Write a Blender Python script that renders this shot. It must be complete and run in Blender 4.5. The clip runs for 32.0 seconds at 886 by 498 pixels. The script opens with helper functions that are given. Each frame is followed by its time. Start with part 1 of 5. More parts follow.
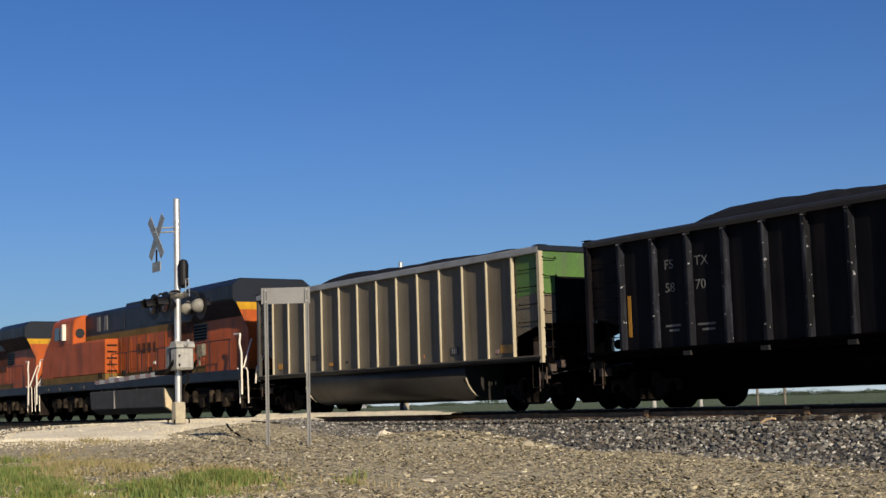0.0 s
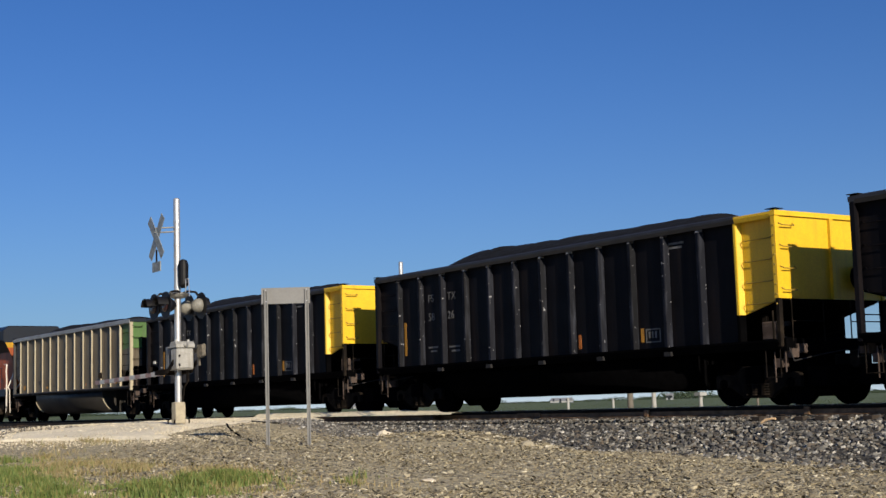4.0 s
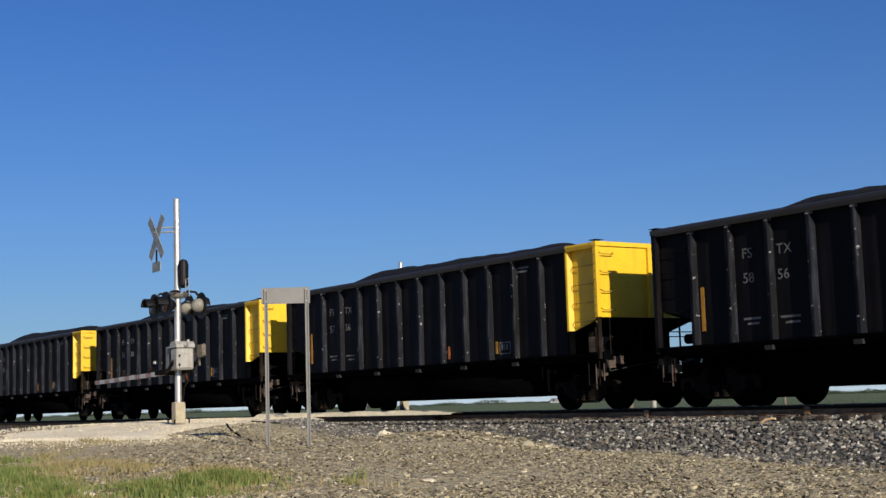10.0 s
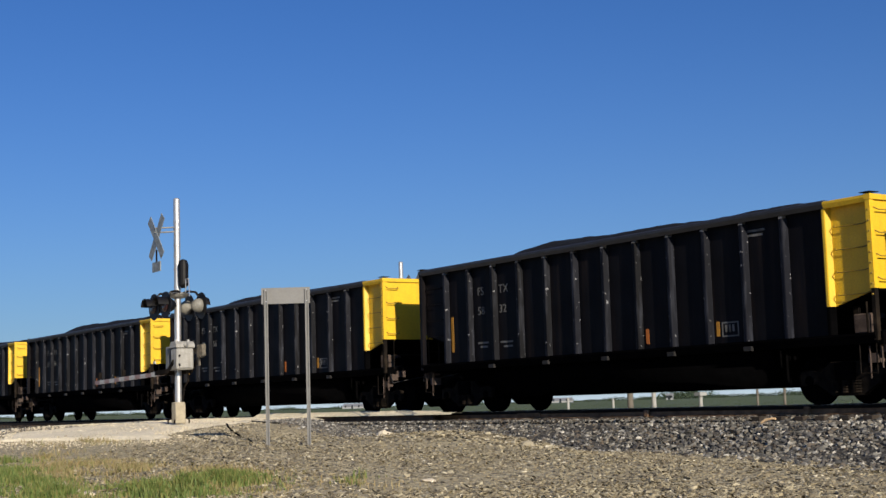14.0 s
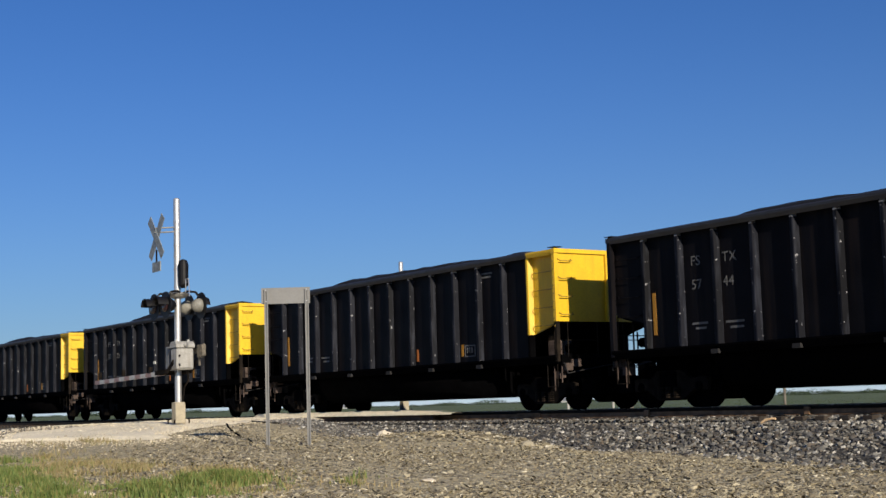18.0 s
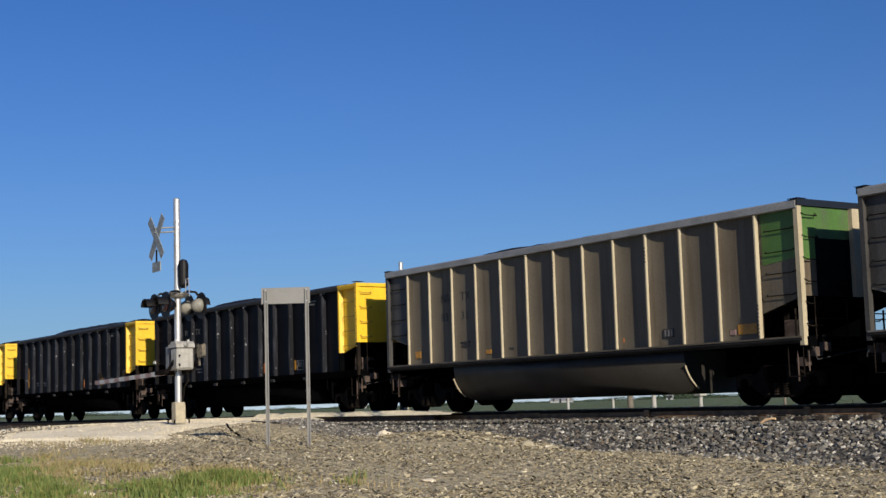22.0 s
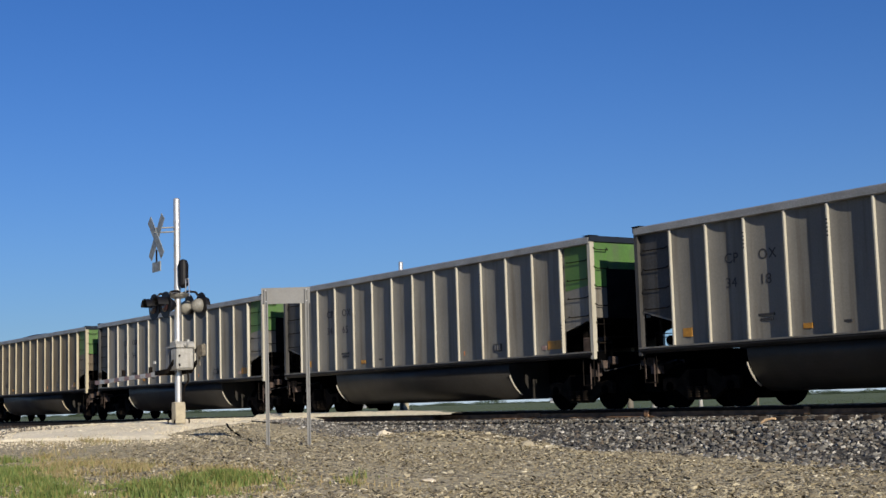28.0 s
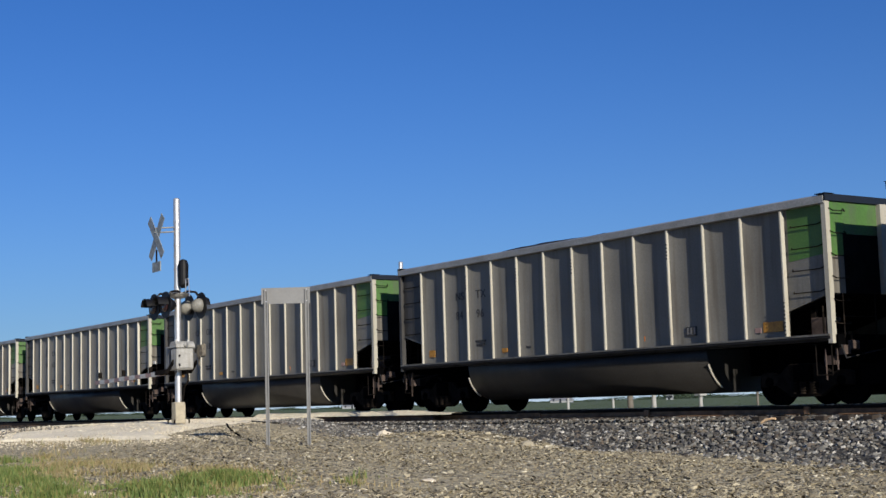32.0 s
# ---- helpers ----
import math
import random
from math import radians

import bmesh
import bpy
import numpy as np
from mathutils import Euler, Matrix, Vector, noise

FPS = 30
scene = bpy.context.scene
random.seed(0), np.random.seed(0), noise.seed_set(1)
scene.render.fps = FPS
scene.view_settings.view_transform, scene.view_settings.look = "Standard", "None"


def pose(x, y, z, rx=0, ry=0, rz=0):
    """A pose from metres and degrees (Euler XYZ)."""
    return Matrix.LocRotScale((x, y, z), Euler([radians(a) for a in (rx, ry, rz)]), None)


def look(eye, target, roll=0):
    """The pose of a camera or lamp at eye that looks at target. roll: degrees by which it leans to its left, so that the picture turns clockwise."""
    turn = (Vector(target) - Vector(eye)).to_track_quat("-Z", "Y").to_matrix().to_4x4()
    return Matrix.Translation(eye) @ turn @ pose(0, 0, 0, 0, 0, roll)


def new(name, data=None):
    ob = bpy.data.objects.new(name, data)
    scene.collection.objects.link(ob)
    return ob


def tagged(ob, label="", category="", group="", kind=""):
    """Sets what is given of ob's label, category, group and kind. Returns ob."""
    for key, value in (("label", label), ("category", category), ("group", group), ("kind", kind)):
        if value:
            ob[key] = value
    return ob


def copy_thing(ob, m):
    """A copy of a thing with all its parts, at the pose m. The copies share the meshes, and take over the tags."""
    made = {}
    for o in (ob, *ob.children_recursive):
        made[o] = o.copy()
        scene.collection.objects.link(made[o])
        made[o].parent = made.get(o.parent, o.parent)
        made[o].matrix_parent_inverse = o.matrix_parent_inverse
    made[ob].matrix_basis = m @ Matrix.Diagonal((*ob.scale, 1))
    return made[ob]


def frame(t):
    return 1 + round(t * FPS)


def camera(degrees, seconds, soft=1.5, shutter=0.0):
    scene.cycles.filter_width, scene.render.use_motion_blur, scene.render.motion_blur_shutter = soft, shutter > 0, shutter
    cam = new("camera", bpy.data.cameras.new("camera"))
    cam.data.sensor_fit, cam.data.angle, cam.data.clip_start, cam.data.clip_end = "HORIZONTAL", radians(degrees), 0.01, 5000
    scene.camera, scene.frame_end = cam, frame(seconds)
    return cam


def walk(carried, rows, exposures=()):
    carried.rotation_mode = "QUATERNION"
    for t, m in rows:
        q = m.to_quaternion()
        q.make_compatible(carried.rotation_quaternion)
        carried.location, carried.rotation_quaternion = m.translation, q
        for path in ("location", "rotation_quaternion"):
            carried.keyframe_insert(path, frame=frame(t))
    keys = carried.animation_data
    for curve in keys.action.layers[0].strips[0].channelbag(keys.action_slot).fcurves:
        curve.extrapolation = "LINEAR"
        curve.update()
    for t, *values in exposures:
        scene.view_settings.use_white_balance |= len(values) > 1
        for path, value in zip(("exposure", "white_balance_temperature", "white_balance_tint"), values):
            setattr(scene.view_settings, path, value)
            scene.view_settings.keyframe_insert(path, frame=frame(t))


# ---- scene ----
cam = camera(35.494, 32.0, soft=1.5)
EYE = Vector((0.0, 0.0, 0.22))
VIEW = Vector((-0.82033441, 0.56089519, 0.11157078))
CAM_POSE = look(EYE, EYE + VIEW * 30.0, -1.701)
walk(cam, [(0.0, CAM_POSE), (32.0, CAM_POSE)], exposures=[(0.0, 0.5, 6800, 10), (6.0, 0.5, 6400, 10), (12.0, 0.5, 6460, 10), (20.0, 0.5, 6450, 10), (24.0, 0.5, 6370, 10), (28.0, 0.5, 6280, 10), (32.0, 0.5, 5980, 10)])

# ---- light ----
SUN_EL, SUN_AZ = 20.5, 102.4
world = bpy.data.worlds.new("sky")
scene.world = world
world.use_nodes = True
wn = world.node_tree
for n in list(wn.nodes):
    wn.nodes.remove(n)
sky = wn.nodes.new("ShaderNodeTexSky")
sky.sky_type = "NISHITA"
sky.sun_disc = False
sky.sun_elevation, sky.sun_rotation = radians(SUN_EL), radians(SUN_AZ)
sky.altitude, sky.air_density, sky.dust_density, sky.ozone_density = 0, 1.0, 0.7, 4.0
bgn = wn.nodes.new("ShaderNodeBackground")
bgn.inputs[1].default_value = 0.0347
outn = wn.nodes.new("ShaderNodeOutputWorld")
clear = wn.nodes.new("ShaderNodeVectorMath")
clear.operation = "MULTIPLY"
clear.inputs[1].default_value = (0.58, 1.07, 1.83)
wn.links.new(sky.outputs[0], clear.inputs[0])
# pale haze that thickens towards the horizon all round
way = wn.nodes.new("ShaderNodeTexCoord")
up = wn.nodes.new("ShaderNodeSeparateXYZ")
wn.links.new(way.outputs["Generated"], up.inputs[0])
low = wn.nodes.new("ShaderNodeMapRange")
for key, value in (("From Min", 0.0), ("From Max", 1.0), ("To Min", 1.0), ("To Max", 0.0)):
    low.inputs[key].default_value = value
wn.links.new(up.outputs["Z"], low.inputs["Value"])
thick = wn.nodes.new("ShaderNodeMath")
thick.operation = "POWER"
thick.inputs[1].default_value = 10.0
wn.links.new(low.outputs[0], thick.inputs[0])
share = wn.nodes.new("ShaderNodeMath")
share.operation = "MULTIPLY"
share.inputs[1].default_value = 0.64
wn.links.new(thick.outputs[0], share.inputs[0])
haze = wn.nodes.new("ShaderNodeMix")
haze.data_type = "RGBA"
haze.inputs["B"].default_value = (8.3, 11.5, 14.2, 1)
wn.links.new(share.outputs[0], haze.inputs["Factor"])
wn.links.new(clear.outputs[0], haze.inputs["A"])
rim = wn.nodes.new("ShaderNodeMath")
rim.operation = "POWER"
rim.inputs[1].default_value = 70.0
wn.links.new(low.outputs[0], rim.inputs[0])
rim_share = wn.nodes.new("ShaderNodeMath")
rim_share.operation = "MULTIPLY"
rim_share.inputs[1].default_value = 0.7
wn.links.new(rim.outputs[0], rim_share.inputs[0])
pale = wn.nodes.new("ShaderNodeMix")
pale.data_type = "RGBA"
pale.inputs["B"].default_value = (13.5, 15.5, 17.0, 1)
wn.links.new(rim_share.outputs[0], pale.inputs["Factor"])
wn.links.new(haze.outputs["Result"], pale.inputs["A"])
wn.links.new(pale.outputs["Result"], bgn.inputs[0])
wn.links.new(bgn.outputs[0], outn.inputs[0])
sun = new("sun", bpy.data.lights.new("sun", "SUN"))
sun.data.energy, sun.data.angle, sun.data.color = 5.0, radians(0.53), (1.0, 0.88, 0.69)
SUN_DIR = Vector((math.sin(radians(SUN_AZ)) * math.cos(radians(SUN_EL)),
                  math.cos(radians(SUN_AZ)) * math.cos(radians(SUN_EL)), math.sin(radians(SUN_EL))))
sun.matrix_world = look(SUN_DIR * 200, (0, 0, 0))


# ---- materials ----
def mat(name, col, rough=0.6, metal=0.0, vary=0.25, scale=6.0, bump=0.0, bscale=60.0, col2=None, rand=0.0, spec=0.5,
        streak=None, streak_col=(0.05, 0.035, 0.02), streak_amt=0.5, chips=0.0):
    """Paint or mineral with broad patches, fine grain, optional vertical streaks and a change from piece to piece."""
    m = bpy.data.materials.new(name)
    m.use_nodes = True
    t = m.node_tree
    N, Lk = t.nodes, t.links
    b = N["Principled BSDF"]
    b.inputs["Metallic"].default_value = metal
    b.inputs["Specular IOR Level"].default_value = spec
    tc = N.new("ShaderNodeTexCoord")
    n1 = N.new("ShaderNodeTexNoise")
    n1.inputs["Scale"].default_value, n1.inputs["Detail"].default_value = scale, 6
    n2 = N.new("ShaderNodeTexNoise")
    n2.inputs["Scale"].default_value, n2.inputs["Detail"].default_value = bscale, 3
    Lk.new(tc.outputs["Object"], n1.inputs["Vector"])
    Lk.new(tc.outputs["Object"], n2.inputs["Vector"])
    r = N.new("ShaderNodeMapRange")
    r.inputs["From Min"].default_value, r.inputs["From Max"].default_value = 0.32, 0.68
    Lk.new(n1.outputs["Fac"], r.inputs["Value"])
    mix = N.new("ShaderNodeMix")
    mix.data_type = "RGBA"
    c2 = col2 or tuple(max(0.0, c * (1 - vary)) for c in col)
    mix.inputs["A"].default_value, mix.inputs["B"].default_value = (*col, 1), (*c2, 1)
    Lk.new(r.outputs[0], mix.inputs["Factor"])
    last = mix.outputs["Result"]
    g = N.new("ShaderNodeMapRange")
    g.inputs["From Min"].default_value, g.inputs["From Max"].default_value = 0.3, 0.7
    g.inputs["To Min"].default_value, g.inputs["To Max"].default_value = 1 - vary * 0.6, 1 + vary * 0.6
    Lk.new(n2.outputs["Fac"], g.inputs["Value"])
    val = g.outputs[0]
    if rand:
        oi = N.new("ShaderNodeObjectInfo")
        rr = N.new("ShaderNodeMapRange")
        rr.inputs["To Min"].default_value, rr.inputs["To Max"].default_value = 1 - rand, 1 + rand
        Lk.new(oi.outputs["Random"], rr.inputs["Value"])
        mu = N.new("ShaderNodeMath")
        mu.operation = "MULTIPLY"
        Lk.new(val, mu.inputs[0])
        Lk.new(rr.outputs[0], mu.inputs[1])
        val = mu.outputs[0]
    h = N.new("ShaderNodeVectorMath")
    h.operation = "SCALE"
    Lk.new(last, h.inputs[0])
    Lk.new(val, h.inputs["Scale"])
    last = h.outputs[0]
    if streak:
        mp = N.new("ShaderNodeMapping")
        mp.inputs["Scale"].default_value = streak
        Lk.new(tc.outputs["Object"], mp.inputs["Vector"])
        n3 = N.new("ShaderNodeTexNoise")
        n3.inputs["Scale"].default_value, n3.inputs["Detail"].default_value = 1.0, 5
        Lk.new(mp.outputs[0], n3.inputs["Vector"])
        r3 = N.new("ShaderNodeMapRange")
        r3.inputs["From Min"].default_value, r3.inputs["From Max"].default_value = 0.5, 0.75
        r3.inputs["To Max"].default_value = streak_amt
        Lk.new(n3.outputs["Fac"], r3.inputs["Value"])
        m3 = N.new("ShaderNodeMix")
        m3.data_type = "RGBA"
        m3.inputs["B"].default_value = (*streak_col, 1)
        Lk.new(last, m3.inputs["A"])
        Lk.new(r3.outputs[0], m3.inputs["Factor"])
        last = m3.outputs["Result"]
    if chips:
        n4 = N.new("ShaderNodeTexNoise")
        n4.inputs["Scale"].default_value, n4.inputs["Detail"].default_value = 11.0, 4
        Lk.new(tc.outputs["Object"], n4.inputs["Vector"])
        r4 = N.new("ShaderNodeMapRange")
        r4.inputs["From Min"].default_value, r4.inputs["From Max"].default_value = 0.66, 0.72
        r4.inputs["To Max"].default_value = chips
        Lk.new(n4.outputs["Fac"], r4.inputs["Value"])
        m4 = N.new("ShaderNodeMix")
        m4.data_type = "RGBA"
        m4.inputs["B"].default_value = (0.34, 0.34, 0.37, 1)
        Lk.new(last, m4.inputs["A"])
        Lk.new(r4.outputs[0], m4.inputs["Factor"])
        last = m4.outputs["Result"]
    Lk.new(last, b.inputs["Base Color"])
    rg = N.new("ShaderNodeMapRange")
    rg.inputs["To Min"].default_value, rg.inputs["To Max"].default_value = max(0.05, rough - 0.12), min(1, rough + 0.12)
    Lk.new(n1.outputs["Fac"], rg.inputs["Value"])
    Lk.new(rg.outputs[0], b.inputs["Roughness"])
    if bump:
        bp = N.new("ShaderNodeBump")
        bp.inputs["Strength"].default_value, bp.inputs["Distance"].default_value = bump, 0.02
        Lk.new(n2.outputs["Fac"], bp.inputs["Height"])
        Lk.new(bp.outputs[0], b.inputs["Normal"])
    return m


def island_mat(name, cols, rough=0.9):
    """Loose pieces in one mesh, each with its own colour from a ramp."""
    m = bpy.data.materials.new(name)
    m.use_nodes = True
    N, Lk = m.node_tree.nodes, m.node_tree.links
    g = N.new("ShaderNodeNewGeometry")
    ramp = N.new("ShaderNodeValToRGB")
    while len(ramp.color_ramp.elements) < len(cols):
        ramp.color_ramp.elements.new(0.5)
    for i, (e, c) in enumerate(zip(ramp.color_ramp.elements, cols)):
        e.position, e.color = i / (len(cols) - 1), (*c, 1)
    Lk.new(g.outputs["Random Per Island"], ramp.inputs[0])
    tc = N.new("ShaderNodeTexCoord")
    n = N.new("ShaderNodeTexNoise")
    n.inputs["Scale"].default_value = 40
    Lk.new(tc.outputs["Object"], n.inputs["Vector"])
    mr = N.new("ShaderNodeMapRange")
    mr.inputs["To Min"].default_value, mr.inputs["To Max"].default_value = 0.7, 1.3
    Lk.new(n.outputs["Fac"], mr.inputs["Value"])
    s = N.new("ShaderNodeVectorMath")
    s.operation = "SCALE"
    Lk.new(ramp.outputs[0], s.inputs[0])
    Lk.new(mr.outputs[0], s.inputs["Scale"])
    Lk.new(s.outputs[0], N["Principled BSDF"].inputs["Base Color"])
    N["Principled BSDF"].inputs["Roughness"].default_value = rough
    return m


# One metal: rib colours hold the sun, sheet colours the shade, besides streaks and dust.
ALU_RIB = mat("sunlit_aluminium_rib", (0.36, 0.342, 0.288), 0.5, 0.1, 0.12, 1.3, 0.02, 25, streak=(6, 6, 0.5), streak_col=(0.21, 0.175, 0.125), streak_amt=0.45)
ALU = mat("weathered_shaded_aluminium", (0.148, 0.143, 0.131), 0.42, 0.1, 0.14, 0.8, 0.0, 25, streak=(5, 5, 0.3), streak_col=(0.068, 0.056, 0.042), streak_amt=0.75, rand=0.06, spec=0.2)
ALU_DUSTY = mat("tan_dusted_shaded_aluminium", (0.112, 0.097, 0.075), 0.5, 0.1, 0.16, 0.8, 0.0, 25, streak=(5, 5, 0.3), streak_col=(0.062, 0.046, 0.030), streak_amt=0.8, spec=0.15)
ALU_DUSTY_RIB = mat("sunlit_tan_dusted_rib", (0.35, 0.31, 0.225), 0.55, 0.0, 0.14, 1.3, 0.02, 25, streak=(6, 6, 0.5), streak_col=(0.20, 0.155, 0.10), streak_amt=0.5, spec=0.2)
ALU_DULL = mat("dark_dull_aluminium", (0.056, 0.055, 0.055), 0.5, 0.1, 0.3, 1.5, 0.0, 25, streak=(5, 5, 0.4), streak_col=(0.024, 0.022, 0.02), streak_amt=0.7, spec=0.2)
GEAR = mat("dust_pink_brake_gear", (0.085, 0.064, 0.056), 0.8, 0.0, 0.5, 6, 0.1, 50, spec=0.1)
# Tub colour is darkened to hold the shade below the side sill.
TUB = mat("shaded_dusty_tub", (0.034, 0.032, 0.030), 0.5, 0.4, 0.3, 1.2, 0.02, 30, streak=(3, 8, 2), streak_col=(0.024, 0.021, 0.018), streak_amt=0.5, spec=0.3)
# Black for the shadow painted on end sheets and for the dark corner plates.
SHADOW_AND_PLATE = mat("shadow_and_plate_black", (0.006, 0.006, 0.007), 0.8, 0.0, 0.5, 3.0, 0.05, 30, spec=0.05)
ALU_CHORD = mat("dull_aluminium_top_rail", (0.26, 0.26, 0.255), 0.42, 0.2, 0.25, 2.0, 0.05, 30, streak=(1.2, 6, 6), streak_col=(0.12, 0.115, 0.105), streak_amt=0.5)
# Darkened for the shade along the sills; also used on pads and levers.
ALU_TUB = mat("near_black_aluminium", (0.023, 0.0225, 0.024), 0.6, 0.0, 0.35, 2.0, 0.05, 30, spec=0.12)
BLACK = mat("black_car_paint", (0.0052, 0.0051, 0.0070), 0.5, 0.0, 0.35, 1.5, 0.05, 30, streak=(5, 5, 0.4), streak_col=(0.016, 0.0115, 0.0105), streak_amt=0.6, rand=0.12, spec=0.06)
BLACK_RIB = mat("scuffed_black_rib", (0.0038, 0.0046, 0.0086), 0.55, 0.0, 0.3, 2, 0.04, 40, streak=(9, 9, 1.2), streak_col=(0.046, 0.051, 0.070), streak_amt=0.42, rand=0.45, spec=0.07, chips=0.6)
# Grimy steel, set near black so the shade below the cars stays deep.
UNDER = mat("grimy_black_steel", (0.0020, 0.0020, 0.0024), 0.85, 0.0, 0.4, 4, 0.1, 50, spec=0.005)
GRIME = mat("dusty_running_gear", (0.010, 0.0082, 0.0072), 0.85, 0.0, 0.6, 5, 0.1, 60, spec=0.05, streak=(3, 3, 3), streak_col=(0.035, 0.026, 0.019), streak_amt=0.7)
CHORD = mat("bare_top_rail", (0.15, 0.145, 0.14), 0.55, 0.2, 0.3, 3, 0.05, 40)
# Pale, uneven cap colour stands in for sun and sky caught on rib tops.
CAP = mat("sunlit_rib_cap", (0.21, 0.21, 0.22), 0.5, 0.1, 0.4, 4, 0.05, 40, rand=0.75)
CHORD_DK = mat("dark_top_rail", (0.022, 0.022, 0.026), 0.5, 0.1, 0.3, 3, 0.05, 40)
YELLOW = mat("yellow_car_paint", (0.64, 0.40, 0.012), 0.5, 0.0, 0.14, 1.6, 0.03, 30, streak=(6, 6, 0.6), streak_col=(0.29, 0.17, 0.02), streak_amt=0.35, rand=0.06)
YELLOW_RUNG = mat("worn_yellow_rung", (0.26, 0.17, 0.02), 0.6, 0.0, 0.3, 8)
GREEN = mat("green_car_paint", (0.055, 0.135, 0.025), 0.55, 0.0, 0.3, 1.2, 0.03, 30, streak=(3, 3, 0.8), streak_col=(0.055, 0.062, 0.045), streak_amt=0.9)
COAL = mat("coal", (0.010, 0.010, 0.011), 0.8, 0.0, 0.5, 5, 0.9, 14, spec=0.15)
WHITE_MARK = mat("stencil_white", (0.13, 0.13, 0.13), 0.7, 0.0, 0.6, 8)
DARK_MARK = mat("stencil_black", (0.022, 0.022, 0.026), 0.7, 0.0, 0.3, 8)
YEL_MARK = mat("reflector_yellow", (0.40, 0.19, 0.02), 0.5, 0.0, 0.4, 8)
ORG_MARK = mat("reflector_orange", (0.4, 0.12, 0.02), 0.55, 0.0, 0.3, 8)
ORANGE = mat("orange_engine_paint", (0.37, 0.074, 0.013), 0.5, 0.0, 0.3, 0.9, 0.03, 30, streak=(3, 3, 0.5), streak_col=(0.08, 0.032, 0.02), streak_amt=0.8, spec=0.2)
GOLD = mat("yellow_engine_stripe", (0.40, 0.215, 0.012), 0.5, 0.0, 0.3, 1.5, streak=(4, 4, 0.6), streak_col=(0.07, 0.045, 0.02), streak_amt=0.7, spec=0.2)
# Darker copy of the stripe yellow: the shade on the engine sides is in it.
GOLD_SHADE = mat("shaded_engine_stripe", (0.15, 0.09, 0.022), 0.6, 0.0, 0.4, 1.5, spec=0.15)
BLADE = mat("weathered_sign_blade", (0.23, 0.26, 0.285), 0.55, 0.0, 0.5, 9)
PALE = island_mat("pale_stones", [(0.470, 0.414, 0.314), (0.605, 0.538, 0.403), (0.381, 0.325, 0.235), (0.694, 0.627, 0.493), (0.291, 0.246, 0.179)])
LOCO_BLACK = mat("black_engine_paint", (0.010, 0.0135, 0.022), 0.45, 0.0, 0.3, 1.5, spec=0.2)
LOCO_GRIME = mat("dust_caked_running_gear", (0.020, 0.016, 0.013), 0.9, 0.0, 0.6, 5, 0.1, 60, spec=0.05, streak=(3, 3, 3), streak_col=(0.07, 0.052, 0.036), streak_amt=0.8)
# Darker brown than the hood; also colours the seams and emblem bars.
HOOD_DARK = mat("dark_brown_hood_panel", (0.115, 0.042, 0.022), 0.8, 0.0, 0.5, 3, streak=(4, 4, 0.6), streak_col=(0.022, 0.018, 0.017), streak_amt=0.85, spec=0.1)
# Pale tan puts the sunlight on the tank end into its colour.
TANK_END_SUN = mat("sunlit_tank_end", (0.48, 0.39, 0.26), 0.95, 0.0, 0.3, 4, 0.1, 40)
TANK = mat("dusty_fuel_tank", (0.05, 0.045, 0.04), 0.65, 0.0, 0.3, 2)
RAILING = mat("white_handrail_paint", (0.6, 0.55, 0.48), 0.5, 0.0, 0.2, 5)
GLASS = mat("dark_window_glass", (0.02, 0.022, 0.025), 0.08, 0.0, 0.1, 2, spec=0.8)
STEEL = mat("galvanised_steel", (0.55, 0.55, 0.56), 0.35, 0.75, 0.2, 5, 0.05, 60)
SIGN_BACK = mat("sign_back_aluminium", (0.16, 0.16, 0.16), 0.5, 0.2, 0.15, 4, 0.02, 60)
BOXPAINT = mat("grey_box_paint", (0.32, 0.315, 0.30), 0.55, 0.15, 0.25, 7, 0.05, 50, streak=(14, 14, 2), streak_col=(0.14, 0.12, 0.1), streak_amt=0.5)
LAMP_GREY = mat("grey_lamp_housing", (0.19, 0.185, 0.165), 0.6, 0.0, 0.35, 9, 0.05, 50, streak=(8, 8, 4), streak_col=(0.08, 0.075, 0.06), streak_amt=0.6)
CONCRETE = mat("concrete", (0.34, 0.30, 0.22), 0.9, 0.0, 0.25, 8, 0.3, 80)
SIGNAL_BLACK = mat("signal_black_paint", (0.006, 0.006, 0.008), 0.5, 0.0, 0.3, 8, spec=0.2)
RED_LENS = mat("red_lens", (0.022, 0.004, 0.005), 0.25, 0.0, 0.2, 12)
WHITE_SHEET = mat("white_reflective_sheeting", (0.45, 0.45, 0.44), 0.5, 0.0, 0.35, 14)
RED_SHEET = mat("faded_red_sheeting", (0.26, 0.17, 0.155), 0.5, 0.0, 0.25, 10)
RUST = mat("rusty_rail_steel", (0.27, 0.16, 0.092), 0.9, 0.0, 0.45, 5, 0.2, 60, spec=0.1)
# Near black: the shade beneath the cars is put into the head's colour.
RAILSIDE = mat("dark_rail_head_side", (0.014, 0.012, 0.011), 0.8, 0.0, 0.3, 3, 0.1, 60, spec=0.1)
WEIGHT = mat("rusty_counterweight", (0.15, 0.13, 0.10), 0.8, 0.0, 0.6, 14, 0.2, 60)
TIMBER = mat("crossing_timber", (0.13, 0.075, 0.045), 0.9, 0.0, 0.5, 3, 0.3, 40)
RAILTOP = mat("polished_rail_head", (0.45, 0.44, 0.43), 0.3, 0.9, 0.15, 5)
TIE = mat("creosoted_tie", (0.035, 0.025, 0.019), 0.9, 0.0, 0.4, 6, 0.4, 40, rand=0.3)
BALLAST = mat("ballast_bed", (0.04, 0.038, 0.037), 0.95, 0.0, 0.5, 3, 0.9, 22)
